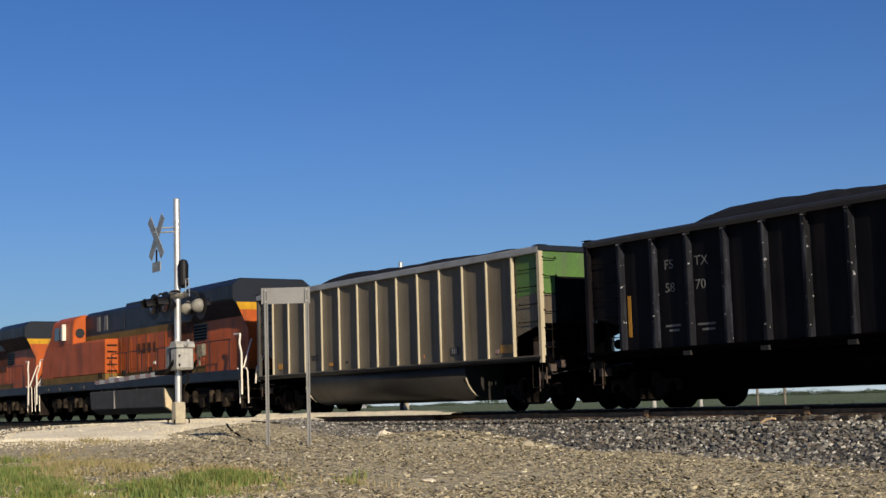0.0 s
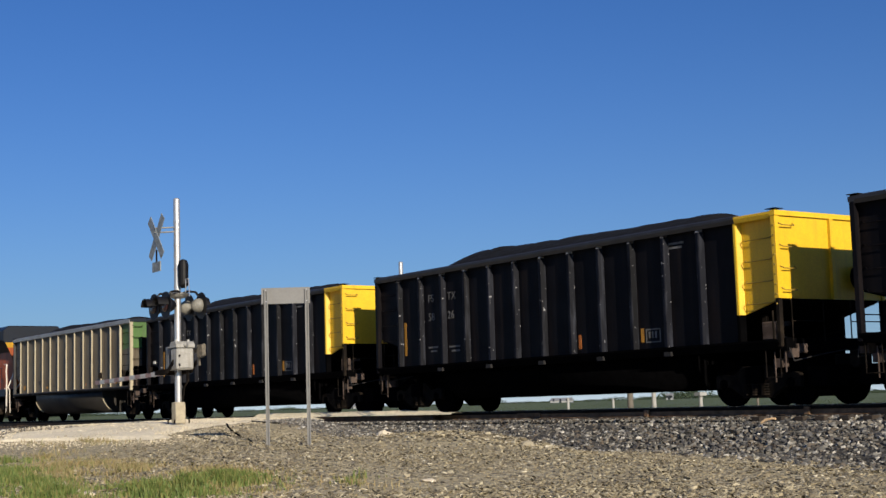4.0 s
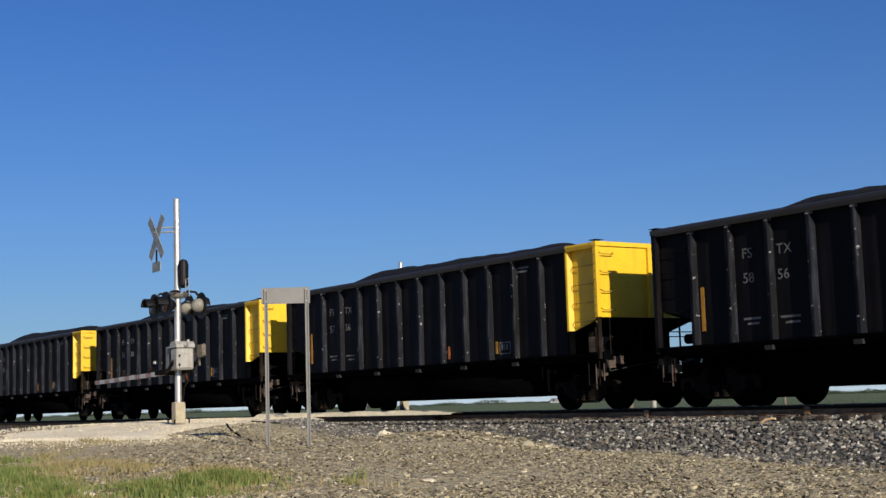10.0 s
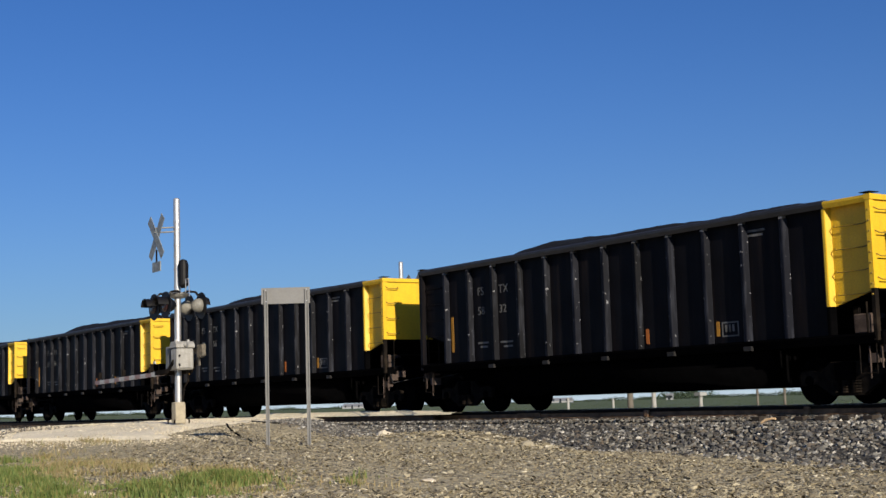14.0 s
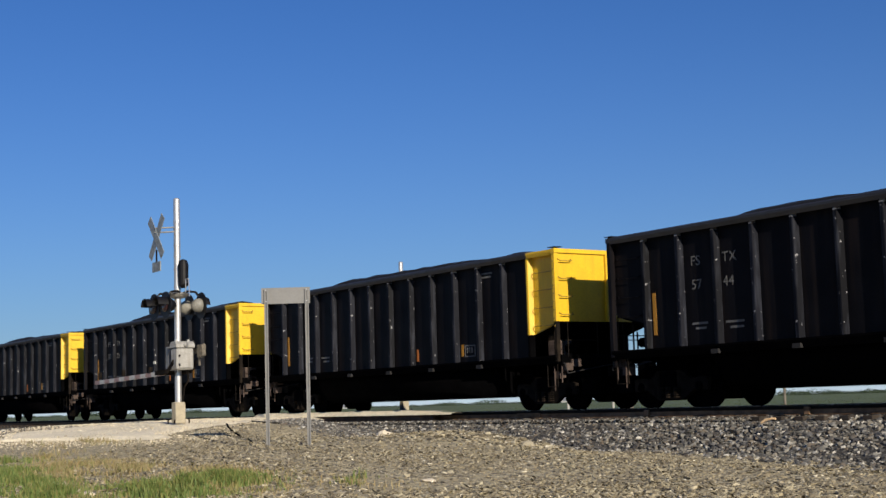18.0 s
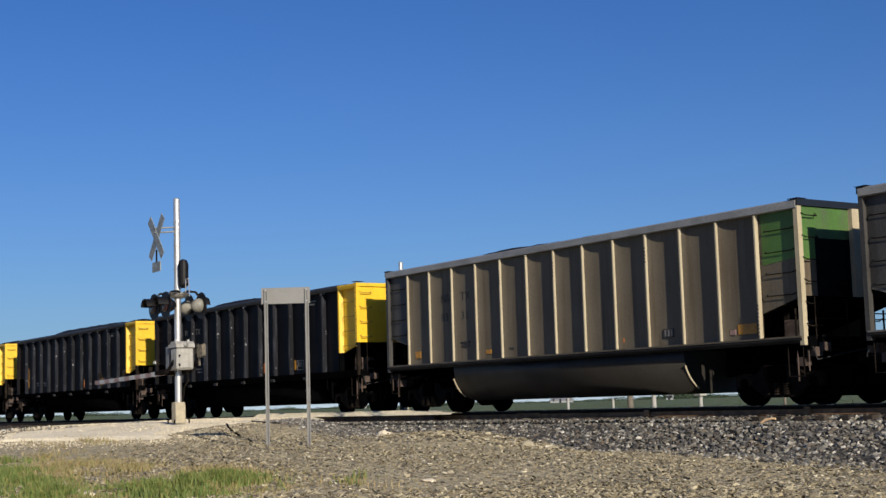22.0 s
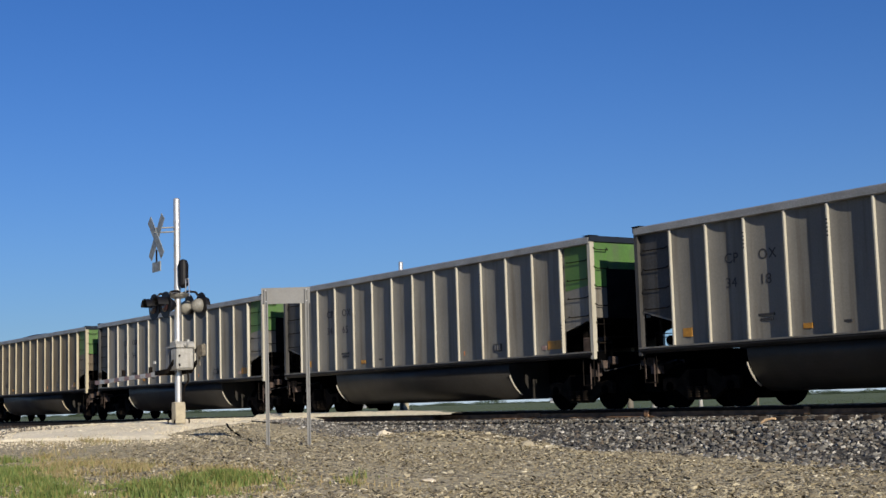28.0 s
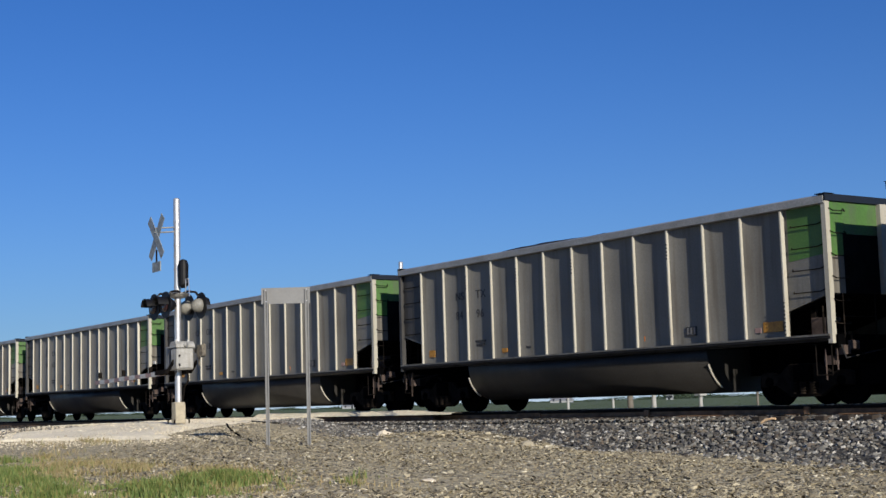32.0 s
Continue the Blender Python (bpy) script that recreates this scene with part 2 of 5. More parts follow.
ROAD = mat("pale_gravel", (0.74, 0.665, 0.505), 0.95, 0.0, 0.25, 0.7, 1.0, 9)
STONES = island_mat("ballast_stones", [(0.014, 0.014, 0.015), (0.108, 0.104, 0.097), (0.032, 0.033, 0.037), (0.216, 0.207, 0.184), (0.099, 0.079, 0.059), (0.050, 0.051, 0.057), (0.432, 0.414, 0.378)])
PEBBLES = island_mat("tan_stones", [(0.14, 0.115, 0.075), (0.29, 0.25, 0.165), (0.035, 0.029, 0.021), (0.42, 0.37, 0.26), (0.20, 0.172, 0.12), (0.07, 0.058, 0.04), (0.60, 0.55, 0.43)])
GRASS = island_mat("grass_blades", [(0.048, 0.084, 0.014), (0.085, 0.122, 0.022), (0.066, 0.108, 0.019), (0.16, 0.145, 0.043), (0.105, 0.143, 0.030)], 0.7)
STRAW = island_mat("straw_bits", [(0.310, 0.272, 0.176), (0.122, 0.099, 0.066), (0.375, 0.335, 0.231), (0.084, 0.069, 0.046), (0.281, 0.236, 0.140)], 0.85)
DRY = island_mat("dry_grass_blades", [(0.228, 0.174, 0.090), (0.180, 0.138, 0.060), (0.132, 0.132, 0.042), (0.270, 0.216, 0.120)], 0.8)
LEAF = island_mat("far_foliage", [(0.015, 0.029, 0.014), (0.026, 0.045, 0.020), (0.020, 0.034, 0.016)], 0.8)
CROP = island_mat("green_crop", [(0.036, 0.066, 0.022), (0.052, 0.088, 0.027), (0.040, 0.061, 0.026), (0.080, 0.094, 0.040)], 0.8)
WOOD = mat("grey_post_wood", (0.13, 0.115, 0.095), 0.9, 0.0, 0.3, 9, 0.3, 50)
POSTWHITE = mat("white_post_paint", (0.30, 0.30, 0.29), 0.6, 0.0, 0.2, 9)
FARWALL = mat("white_farm_wall", (0.30, 0.31, 0.32), 0.7, 0.0, 0.15, 0.5)
FARROOF = mat("grey_metal_roof", (0.3, 0.31, 0.33), 0.5, 0.3, 0.2, 0.5)


# ---- mesh helpers ----
def box(bm, x0, x1, y0, y1, z0, z1):
    v = [bm.verts.new((x, y, z)) for x in (x0, x1) for y in (y0, y1) for z in (z0, z1)]
    for f in ((0, 1, 3, 2), (4, 6, 7, 5), (0, 4, 5, 1), (2, 3, 7, 6), (0, 2, 6, 4), (1, 5, 7, 3)):
        bm.faces.new([v[i] for i in f])
    return v


def prism(bm, pts, axis, lo, hi):
    """Extrude a closed outline along an axis: x takes (y, z) points, y takes (x, z), z takes (x, y)."""
    def at(p, c):
        return {"x": (c, p[0], p[1]), "y": (p[0], c, p[1]), "z": (p[0], p[1], c)}[axis]
    a = [bm.verts.new(at(p, lo)) for p in pts]
    b = [bm.verts.new(at(p, hi)) for p in pts]
    n = len(pts)
    for i in range(n):
        bm.faces.new((a[i], a[(i + 1) % n], b[(i + 1) % n], b[i]))
    bm.faces.new(a[::-1])
    bm.faces.new(b)


def tube(bm, p, q, r, n=8, r2=None):
    p, q = Vector(p), Vector(q)
    w = (q - p).normalized()
    s = w.orthogonal().normalized()
    u = w.cross(s)
    r2 = r if r2 is None else r2
    rings = []
    for c, k in ((p, r), (q, r2)):
        rings.append([bm.verts.new(c + (s * math.cos(i * 2 * math.pi / n) + u * math.sin(i * 2 * math.pi / n)) * k) for i in range(n)])
    for i in range(n):
        bm.faces.new((rings[0][i], rings[0][(i + 1) % n], rings[1][(i + 1) % n], rings[1][i]))
    bm.faces.new(rings[0][::-1])
    bm.faces.new(rings[1])


def pipe(bm, pts, r, n=8):
    for a, b in zip(pts, pts[1:]):
        tube(bm, a, b, r, n)


def lathe(bm, prof, axis="y", n=20):
    """Turn (radius, along) points round an axis."""
    rings = []
    for r, a in prof:
        ring = []
        for i in range(n):
            c, s = r * math.cos(i * 2 * math.pi / n), r * math.sin(i * 2 * math.pi / n)
            ring.append(bm.verts.new({"y": (c, a, s), "x": (a, c, s), "z": (c, s, a)}[axis]))
        rings.append(ring)
    for a, b in zip(rings, rings[1:]):
        for i in range(n):
            bm.faces.new((a[i], a[(i + 1) % n], b[(i + 1) % n], b[i]))
    bm.faces.new(rings[0][::-1])
    bm.faces.new(rings[-1])


def part(name, bm, material, parent=None, label="", at=None, bevel=0.0, smooth=False):
    if bevel:
        bmesh.ops.bevel(bm, geom=list(bm.edges), offset=bevel, segments=1, affect="EDGES", clamp_overlap=True)
    bmesh.ops.recalc_face_normals(bm, faces=list(bm.faces))
    me = bpy.data.meshes.new(name)
    bm.to_mesh(me)
    bm.free()
    if smooth:
        for f in me.polygons:
            f.use_smooth = len(f.vertices) == 4
    me.materials.append(material)
    ob = new(name, me)
    ob.parent = parent
    if at:
        ob.location = at
    if label:
        ob["label"] = label
    return ob


def again(name, ob, parent, at):
    """The same mesh once more, as an object of its own."""
    o = new(name, ob.data)
    o.parent, o.location = parent, at
    return o


def lettering(words, size, material, parent, at, thick=0.002, name="lettering"):
    cu = bpy.data.curves.new("words", "FONT")
    cu.body, cu.size, cu.extrude, cu.space_character = words, size, thick, 1.1
    tmp = new("words", cu)
    bpy.context.view_layer.update()
    me = bpy.data.meshes.new_from_object(tmp.evaluated_get(bpy.context.evaluated_depsgraph_get()))
    bpy.data.objects.remove(tmp)
    me.materials.append(material)
    ob = new(name, me)
    ob.parent = parent
    ob.matrix_basis = pose(*at, 90, 0, 0)
    return ob


# ---- plan: rails along X, railhead at z = 0 ----
SIDE = 20.21            # near side of the cars
MID = SIDE + 1.58       # centre line of the track
SPEED = 6.41


def step(v):
    v = min(1.0, max(0.0, v))
    return v * v * (3 - 2 * v)


ROAD_U = Vector((-0.756, 0.655))
ROAD_N = Vector((-0.655, -0.756))
ROAD_P = Vector((-40.7, 21.07))


def road_sw(x, y):
    q = Vector((x, y)) - ROAD_P
    return q.dot(ROAD_U), q.dot(ROAD_N)


def road_z(x, y):
    s, w = road_sw(x, y)
    return -0.015 - 0.5 * step((-s - 12) / 14) - 0.75 * step((s - 14) / 26)


def ground_z(x, y):
    z = -0.70 + 0.37 * step((-x - 11) / 11)
    z -= 0.38 * step((y - 12.5) / 3.5) * (1 - step((-x - 22) / 7))
    z -= 0.18 * step((y - 11.8) / 1.6) * step((-x - 19.5) / 3)
    z += 0.26 * math.exp(-((x + 20.2) / 2.6) ** 2 - ((y - 14.2) / 1.6) ** 2)
    if y > MID:
        z = -0.72
    s, w = road_sw(x, y)
    w += 1.6 * step((s - 2) / 4)
    m = step((w + 5.8) / 3.2) * (1 - step((w - 3.4) / 3))
    z = z * (1 - m) + (road_z(x, y) - 0.05) * m
    k = 1 - step((abs(y - MID) - 2.4) / 1.6)
    z = z * (1 - k) - 0.95 * k
    far = math.hypot(x, y)
    bumps = 0.05 * noise.noise((x * 0.35, y * 0.35, 0)) + 0.022 * noise.noise((x * 1.3, y * 1.3, 3))
    return z + bumps * (1 - step((far - 60) / 60)) * (1 - 0.7 * m)


# ---- ground ----
def grid_lines(a, b, fine, far_lo, far_hi):
    out = list(np.arange(a, b, fine))
    s, v = fine, b
    while v < far_hi:
        out.append(v)
        s *= 1.22
        v += s
    out.append(far_hi)
    s, v = fine, a
    low = []
    while v > far_lo:
        s *= 1.22
        v -= s
        low.append(max(v, far_lo))
    return low[::-1] + out


def sheet(name, xs, ys, height, material):
    verts = [(x, y, height(x, y)) for y in ys for x in xs]
    n = len(xs)
    faces = [(j * n + i, j * n + i + 1, (j + 1) * n + i + 1, (j + 1) * n + i) for j in range(len(ys) - 1) for i in range(n - 1)]
    me = bpy.data.meshes.new(name)
    me.from_pydata(verts, [], faces)
    me.materials.append(material)
    for f in me.polygons:
        f.use_smooth = True
    return new(name, me)


def ground_material():
    m = bpy.data.materials.new("gravelly_soil")
    m.use_nodes = True
    N, Lk = m.node_tree.nodes, m.node_tree.links
    geo = N.new("ShaderNodeNewGeometry")

    def noise_tex(scale, detail=6):
        n = N.new("ShaderNodeTexNoise")
        n.inputs["Scale"].default_value, n.inputs["Detail"].default_value = scale, detail
        Lk.new(geo.outputs["Position"], n.inputs["Vector"])
        return n.outputs["Fac"]

    def rng(v, a, b, lo=0.0, hi=1.0):
        r = N.new("ShaderNodeMapRange")
        for k, q in zip(("From Min", "From Max", "To Min", "To Max"), (a, b, lo, hi)):
            r.inputs[k].default_value = q
        Lk.new(v, r.inputs["Value"])
        return r.outputs[0]

    def mixc(f, a, b):
        x = N.new("ShaderNodeMix")
        x.data_type = "RGBA"
        for k, q in (("A", a), ("B", b)):
            if isinstance(q, tuple):
                x.inputs[k].default_value = (*q, 1)
            else:
                Lk.new(q, x.inputs[k])
        Lk.new(f, x.inputs["Factor"])
        return x.outputs["Result"]

    soil = mixc(rng(noise_tex(0.9), 0.35, 0.65), (0.420, 0.362, 0.233), (0.307, 0.259, 0.160))
    soil = mixc(rng(noise_tex(9, 4), 0.42, 0.62), soil, (0.338, 0.297, 0.200))
    soil = mixc(rng(noise_tex(22, 3), 0.52, 0.66), soil, (0.086, 0.072, 0.047))
    soil = mixc(rng(noise_tex(4.5, 5), 0.5, 0.62), soil, (0.369, 0.323, 0.210))
    soil = mixc(rng(noise_tex(7, 4), 0.56, 0.66), soil, (0.103, 0.084, 0.055))
    sep = N.new("ShaderNodeSeparateXYZ")
    Lk.new(geo.outputs["Position"], sep.inputs[0])
    spill = N.new("ShaderNodeMath")
    spill.operation = "MULTIPLY"
    Lk.new(rng(sep.outputs["Y"], 14.6, 16.6), spill.inputs[0])
    Lk.new(rng(sep.outputs["X"], -24.0, -27.5), spill.inputs[1])
    soil = mixc(spill.outputs[0], soil, mixc(rng(noise_tex(12, 4), 0.4, 0.6), (0.15, 0.135, 0.12), (0.055, 0.052, 0.05)))
    spill2 = N.new("ShaderNodeMath")
    spill2.operation = "MULTIPLY"
    Lk.new(rng(sep.outputs["Y"], 7.8, 9.0), spill2.inputs[0])
    Lk.new(rng(sep.outputs["X"], -28.5, -30.5), spill2.inputs[1])
    soil = mixc(spill2.outputs[0], soil, mixc(rng(noise_tex(12, 4), 0.4, 0.6), (0.10, 0.09, 0.08), (0.04, 0.038, 0.037)))
    field = mixc(rng(noise_tex(0.12), 0.35, 0.65), (0.045, 0.074, 0.026), (0.068, 0.090, 0.032))
    col = mixc(rng(sep.outputs["Y"], 26.5, 29.0), soil, field)
    b = N["Principled BSDF"]
    b.inputs["Roughness"].default_value = 0.95
    Lk.new(col, b.inputs["Base Color"])
    bp = N.new("ShaderNodeBump")
    bp.inputs["Strength"].default_value, bp.inputs["Distance"].default_value = 1.0, 0.09
    Lk.new(noise_tex(9, 6), bp.inputs["Height"])
    Lk.new(bp.outputs[0], b.inputs["Normal"])
    return m


ground = tagged(sheet("ground", grid_lines(-64, 4, 0.4, -3200, 1500), grid_lines(0, 30, 0.4, -1200, 3200), ground_z, ground_material()),
                "tan gravelly soil beside a railway, green fields beyond", "ground", kind="structure")


def road_edge(s, side):
    return side + 0.55 * noise.noise((s * 0.35, side, 7)) + 0.3 * noise.noise((s * 1.1, side, 9))


def build_road():
    verts, faces = [], []
    ss = list(np.arange(-18.5, 30, 0.5)) + list(np.arange(30, 110, 3.0))
    n = 15
    for s in ss:
        a, b = road_edge(s, -2.3) - 1.6 * step((s - 2) / 4), road_edge(s, 3.0) - 1.1 * step((-s - 4) / 6)
        for i in range(n):
            w = a + (b - a) * i / (n - 1)
            lip = (0.9 * noise.noise((w * 0.5, 2.2, 5)) - 0.5 * step((-w) / 3)) if s == ss[0] else 0.0
            p = ROAD_P + ROAD_U * (s + lip) + ROAD_N * w
            edge = 0.0 if 0 < i < n - 1 and s > ss[0] else -0.10
            edge -= 0.03 if i in (1, n - 2) else 0.0
            verts.append((p.x, p.y, road_z(p.x, p.y) + edge + (0.02 * noise.noise((p.x * 0.8, p.y * 0.8, 4)) if abs(p.y - MID) > 2 else -0.004)))
    for j in range(len(ss) - 1):
        for i in range(n - 1):
            faces.append((j * n + i, j * n + i + 1, (j + 1) * n + i + 1, (j + 1) * n + i))
    me = bpy.data.meshes.new("road")
    me.from_pydata(verts, [], faces)
    me.materials.append(ROAD)
    return tagged(new("road", me), "pale crushed limestone road running over the crossing", "road", kind="structure")


road = build_road()


# ---- track ----
def build_track():
    track = tagged(new("track"), "rusty steel railway track on grey ballast", "railway track", kind="structure")
    rail_prof = [(0.009, -0.046), (0.009, -0.15), (0.075, -0.172), (0.075, -0.186), (-0.075, -0.186), (-0.075, -0.172), (-0.009, -0.15), (-0.009, -0.046)]
    # Head runs down the web to widen the dark band painted for shade.
    head_prof = [(-0.030, 0), (0.030, 0), (0.037, -0.006), (0.037, -0.038), (0.012, -0.075), (-0.012, -0.075), (-0.037, -0.038), (-0.037, -0.006)]
    for y in (-0.7535, 0.7535):
        bm = bmesh.new()
        prism(bm, [(MID + y + a, b) for a, b in rail_prof], "x", -900, 500)
        r = part("rail", bm, RUST, track)
        bm = bmesh.new()
        prism(bm, [(MID + y + a, b) for a, b in head_prof], "x", -900, 500)
        part("rail_head", bm, RAILSIDE, r, "rail head coloured near black like the shade under the cars")
        bm = bmesh.new()
        box(bm, -900, 500, MID + y - 0.026, MID + y + 0.026, 0.0005, 0.003)
        part("running_band", bm, RAILTOP, r, "bright polished running surface")
        for jx in (-27.2, -15.2):
            bm = bmesh.new()
            for s in (-1, 1):
                box(bm, jx - 0.45, jx + 0.45, MID + y + s * 0.012, MID + y + s * 0.04, -0.145, -0.055)
                for k in range(6):
                    tube(bm, (jx - 0.375 + 0.15 * k, MID + y + s * 0.02, -0.1), (jx - 0.375 + 0.15 * k, MID + y + s * 0.065, -0.1), 0.018, 6)
            part("joint_bar", bm, RUST, r, "bolted rail joint bar")
    for x in (-18.35, -16.2, -22.9):
        bm = bmesh.new()
        box(bm, x - 0.07, x + 0.07, MID - 0.7535 - 0.10, MID - 0.7535 - 0.045, -0.18, -0.03)
        part("rail_anchor", bm, RUST, track, "rusty clip on the rail", bevel=0.01)
    bm = bmesh.new()
    box(bm, -0.115, 0.115, -1.3, 1.3, -0.18, 0.0)
    first = part("tie", bm, TIE, track, at=(-6.0, MID, -0.188), bevel=0.012)
    bm2 = bmesh.new()
    for i in range(1, 420):
        x = -6.0 - 0.53 * i
        if i < 110:
            o = again("tie", first, track, (x + random.uniform(-0.03, 0.03), MID + random.uniform(-0.04, 0.04), -0.188 - random.uniform(0, 0.012)))
            o.rotation_euler[2] = random.uniform(-0.015, 0.015)
        else:
            box(bm2, x - 0.115, x + 0.115, MID - 1.3, MID + 1.3, -0.37, -0.19)
    tagged(part("far_ties", bm2, TIE, track), kind="stuff")
    return track


track = build_track()


def build_crossing_edge():
    """Timber laid along the near rail at the crossing, with limestone heaped on it."""
    edge = tagged(new("crossing_edge"), "brown timbers along the rail topped with pale limestone", "crossing edge")
    y = MID - 0.7535 - 0.09
    for x0, x1 in ((-41.2, -36.2), (-36.18, -31.0)):
        bm = bmesh.new()
        box(bm, x0, x1, y - 0.24, y, -0.2, -0.04)
        part("timber", bm, TIMBER, edge, "", bevel=0.012)
    verts, faces = [], []
    xs = np.arange(-41.5, -29.9, 0.12)
    for x in xs:
        k = step((-29.9 - x) / 3.0)
        top = 0.005 + 0.085 * k + 0.02 * noise.noise((x * 0.9, 0, 3))
        for a, z in ((0.34, -0.045), (0.32 + 0.02 * noise.noise((x * 2, 1, 1)), -0.01), (0.22, 0.6 * top), (0.12, top), (0.03, top), (0.0, -0.02)):
            verts.append((x, y - a + (0.0 if a else 0.03), z + 0.012 * noise.noise((x * 3, a * 9, 8)) if z > -0.04 else z))
    for i in range(len(xs) - 1):
        for j in range(5):
            faces.append((i * 6 + j, (i + 1) * 6 + j, (i + 1) * 6 + j + 1, i * 6 + j + 1))
    me = bpy.data.meshes.new("gravel_ridge")
    me.from_pydata(verts, [], faces)
    me.materials.append(ROAD)
    o = new("gravel_ridge", me)
    o.parent = edge
    return edge


build_crossing_edge()


def ballast_z(y):
    d = abs(y - MID)
    return -0.235 - 0.10 * step((d - 1.05) / 0.3) - 0.66 * max(0.0, d - 1.75) / 1.55 if d > 1.0 else -0.235


def build_ballast():
    ys = [MID + d for d in (-4.2, -3.6, -3.2, -2.8, -2.4, -2.05, -1.75, -1.4, -0.9, 0, 0.9, 1.4, 1.75, 2.1, 2.6, 3.2, 4.2)]
    xs = grid_lines(-60, 4, 0.5, -900, 500)
    ob = sheet("ballast", xs, ys, lambda x, y: ballast_z(y) + 0.05 * noise.noise((x * 0.7, y * 1.3, 11)), BALLAST)
    return tagged(ob, "grey crushed stone ballast bank under the rails", "ballast", kind="structure")


ballast = build_ballast()


def rock_mesh(name, places, material, label, category, seed, tilt=6.0, flat=0.7):
    """Many small angular stones in one mesh: (x, y, z, size) each."""
    rng = random.Random(seed)
    base = []
    for _ in range(12):
        bm = bmesh.new()
        for _k in range(9):
            v = Vector((rng.gauss(0, 1), rng.gauss(0, 1), rng.gauss(0, 1))).normalized()
            bm.verts.new(v * rng.uniform(0.8, 1.2))
        bmesh.ops.convex_hull(bm, input=bm.verts)
        for v in [q for q in bm.verts if not q.link_faces]:
            bm.verts.remove(v)
        bm.verts.index_update()
        base.append(([v.co.copy() for v in bm.verts], [[v.index for v in f.verts] for f in bm.faces]))
        bm.free()
    verts, faces = [], []
    for x, y, z, s in places:
        vs, fs = rng.choice(base)
        m = Euler((rng.uniform(0, tilt), rng.uniform(0, tilt), rng.uniform(0, 6))).to_matrix()
        fl = (rng.uniform(0.7, 1.4), rng.uniform(0.7, 1.2), flat * rng.uniform(0.7, 1.3))
        k = len(verts)
        for v in vs:
            p = m @ v
            verts.append((x + p.x * s * fl[0], y + p.y * s * fl[1], z + p.z * s * fl[2]))
        faces.extend([[k + i for i in f] for f in fs])
    me = bpy.data.meshes.new(name)
    me.from_pydata(verts, [], faces)
    me.materials.append(material)
    return tagged(new(name, me), label, category, kind="stuff")


def scatter_stones():
    rng = random.Random(5)
    bal = []
    for _ in range(38000):
        x = -7 - 43 * rng.random() ** 1.15
        y = MID - rng.uniform(0.9, 4.3) if rng.random() < 0.92 else MID + rng.uniform(-0.6, 2.2)
        if road_sw(x, y)[1] > -1.8:
            continue
        z = max(ballast_z(y), ground_z(x, y))
        if ground_z(x, y) > ballast_z(y) + 0.04 and rng.random() < 0.75:
            continue
        bal.append((x, y, z + 0.005, rng.uniform(0.032, 0.072) * (1.4 if rng.random() < 0.06 else 1)))
    for _ in range(9000):
        x, y = -23.5 - 16 * rng.random(), 14.6 + 4.0 * rng.random() ** 0.8
        if road_sw(x, y)[1] > -2.3 or rng.random() > step((y - 14.4) / 1.8) * step((-x - 23) / 4):
            continue
        bal.append((x, y, max(ballast_z(y), ground_z(x, y)) + 0.004, rng.uniform(0.022, 0.05)))
    for _ in range(5000):
        x, y = -29.0 - 34 * rng.random(), 8.2 + 10.0 * rng.random()
        if road_sw(x, y)[1] < 2.1 or rng.random() > step((-x - 28.5) / 3):
            continue
        bal.append((x, y, ground_z(x, y) + 0.004, rng.uniform(0.03, 0.06)))
    for _ in range(4200):
        x, y = -19.5 - 20 * rng.random(), MID - rng.uniform(0.95, 1.6)
        if road_sw(x, y)[1] < -1.0:
            bal.append((x, y, -0.225 - 0.05 * rng.random(), rng.uniform(0.03, 0.055)))
    rock_mesh("ballast_stones", bal, STONES, "loose grey and brown ballast stones", "ballast", 1)
    peb = []
    for _ in range(52000):
        d = 9 + 24 * rng.random() ** 1.3
        a = rng.uniform(-0.36, 0.36)
        x = d * (-0.82 * math.cos(a) + 0.56 * math.sin(a))
        y = d * (0.56 * math.cos(a) + 0.82 * math.sin(a))
        if y > MID - 3.0 or y < 0.5 or road_sw(x, y)[1] > -2.0:
            continue
        patch = noise.noise((x * 0.5, y * 0.5, 20))
        if patch < -0.1 and rng.random() < 0.6:
            continue
        s = rng.uniform(0.010, 0.031) * (1.9 if rng.random() < 0.08 else 1)
        peb.append((x, y, ground_z(x, y) + s * 0.2, s))
    for _ in range(900):
        t = rng.random()
        x, y = -19.9 + 3.0 * t + rng.gauss(0, 0.35), 13.2 + 0.9 * t + rng.gauss(0, 0.55)
        s = rng.uniform(0.022, 0.055) * (1.9 if rng.random() < 0.07 else 1)
        peb.append((x, y, max(ground_z(x, y), ballast_z(y)) + s * 0.3, s))
    rock_mesh("gravel", peb, PEBBLES, "scattered tan gravel and small stones", "gravel", 2, 0.5, 0.4)


scatter_stones()


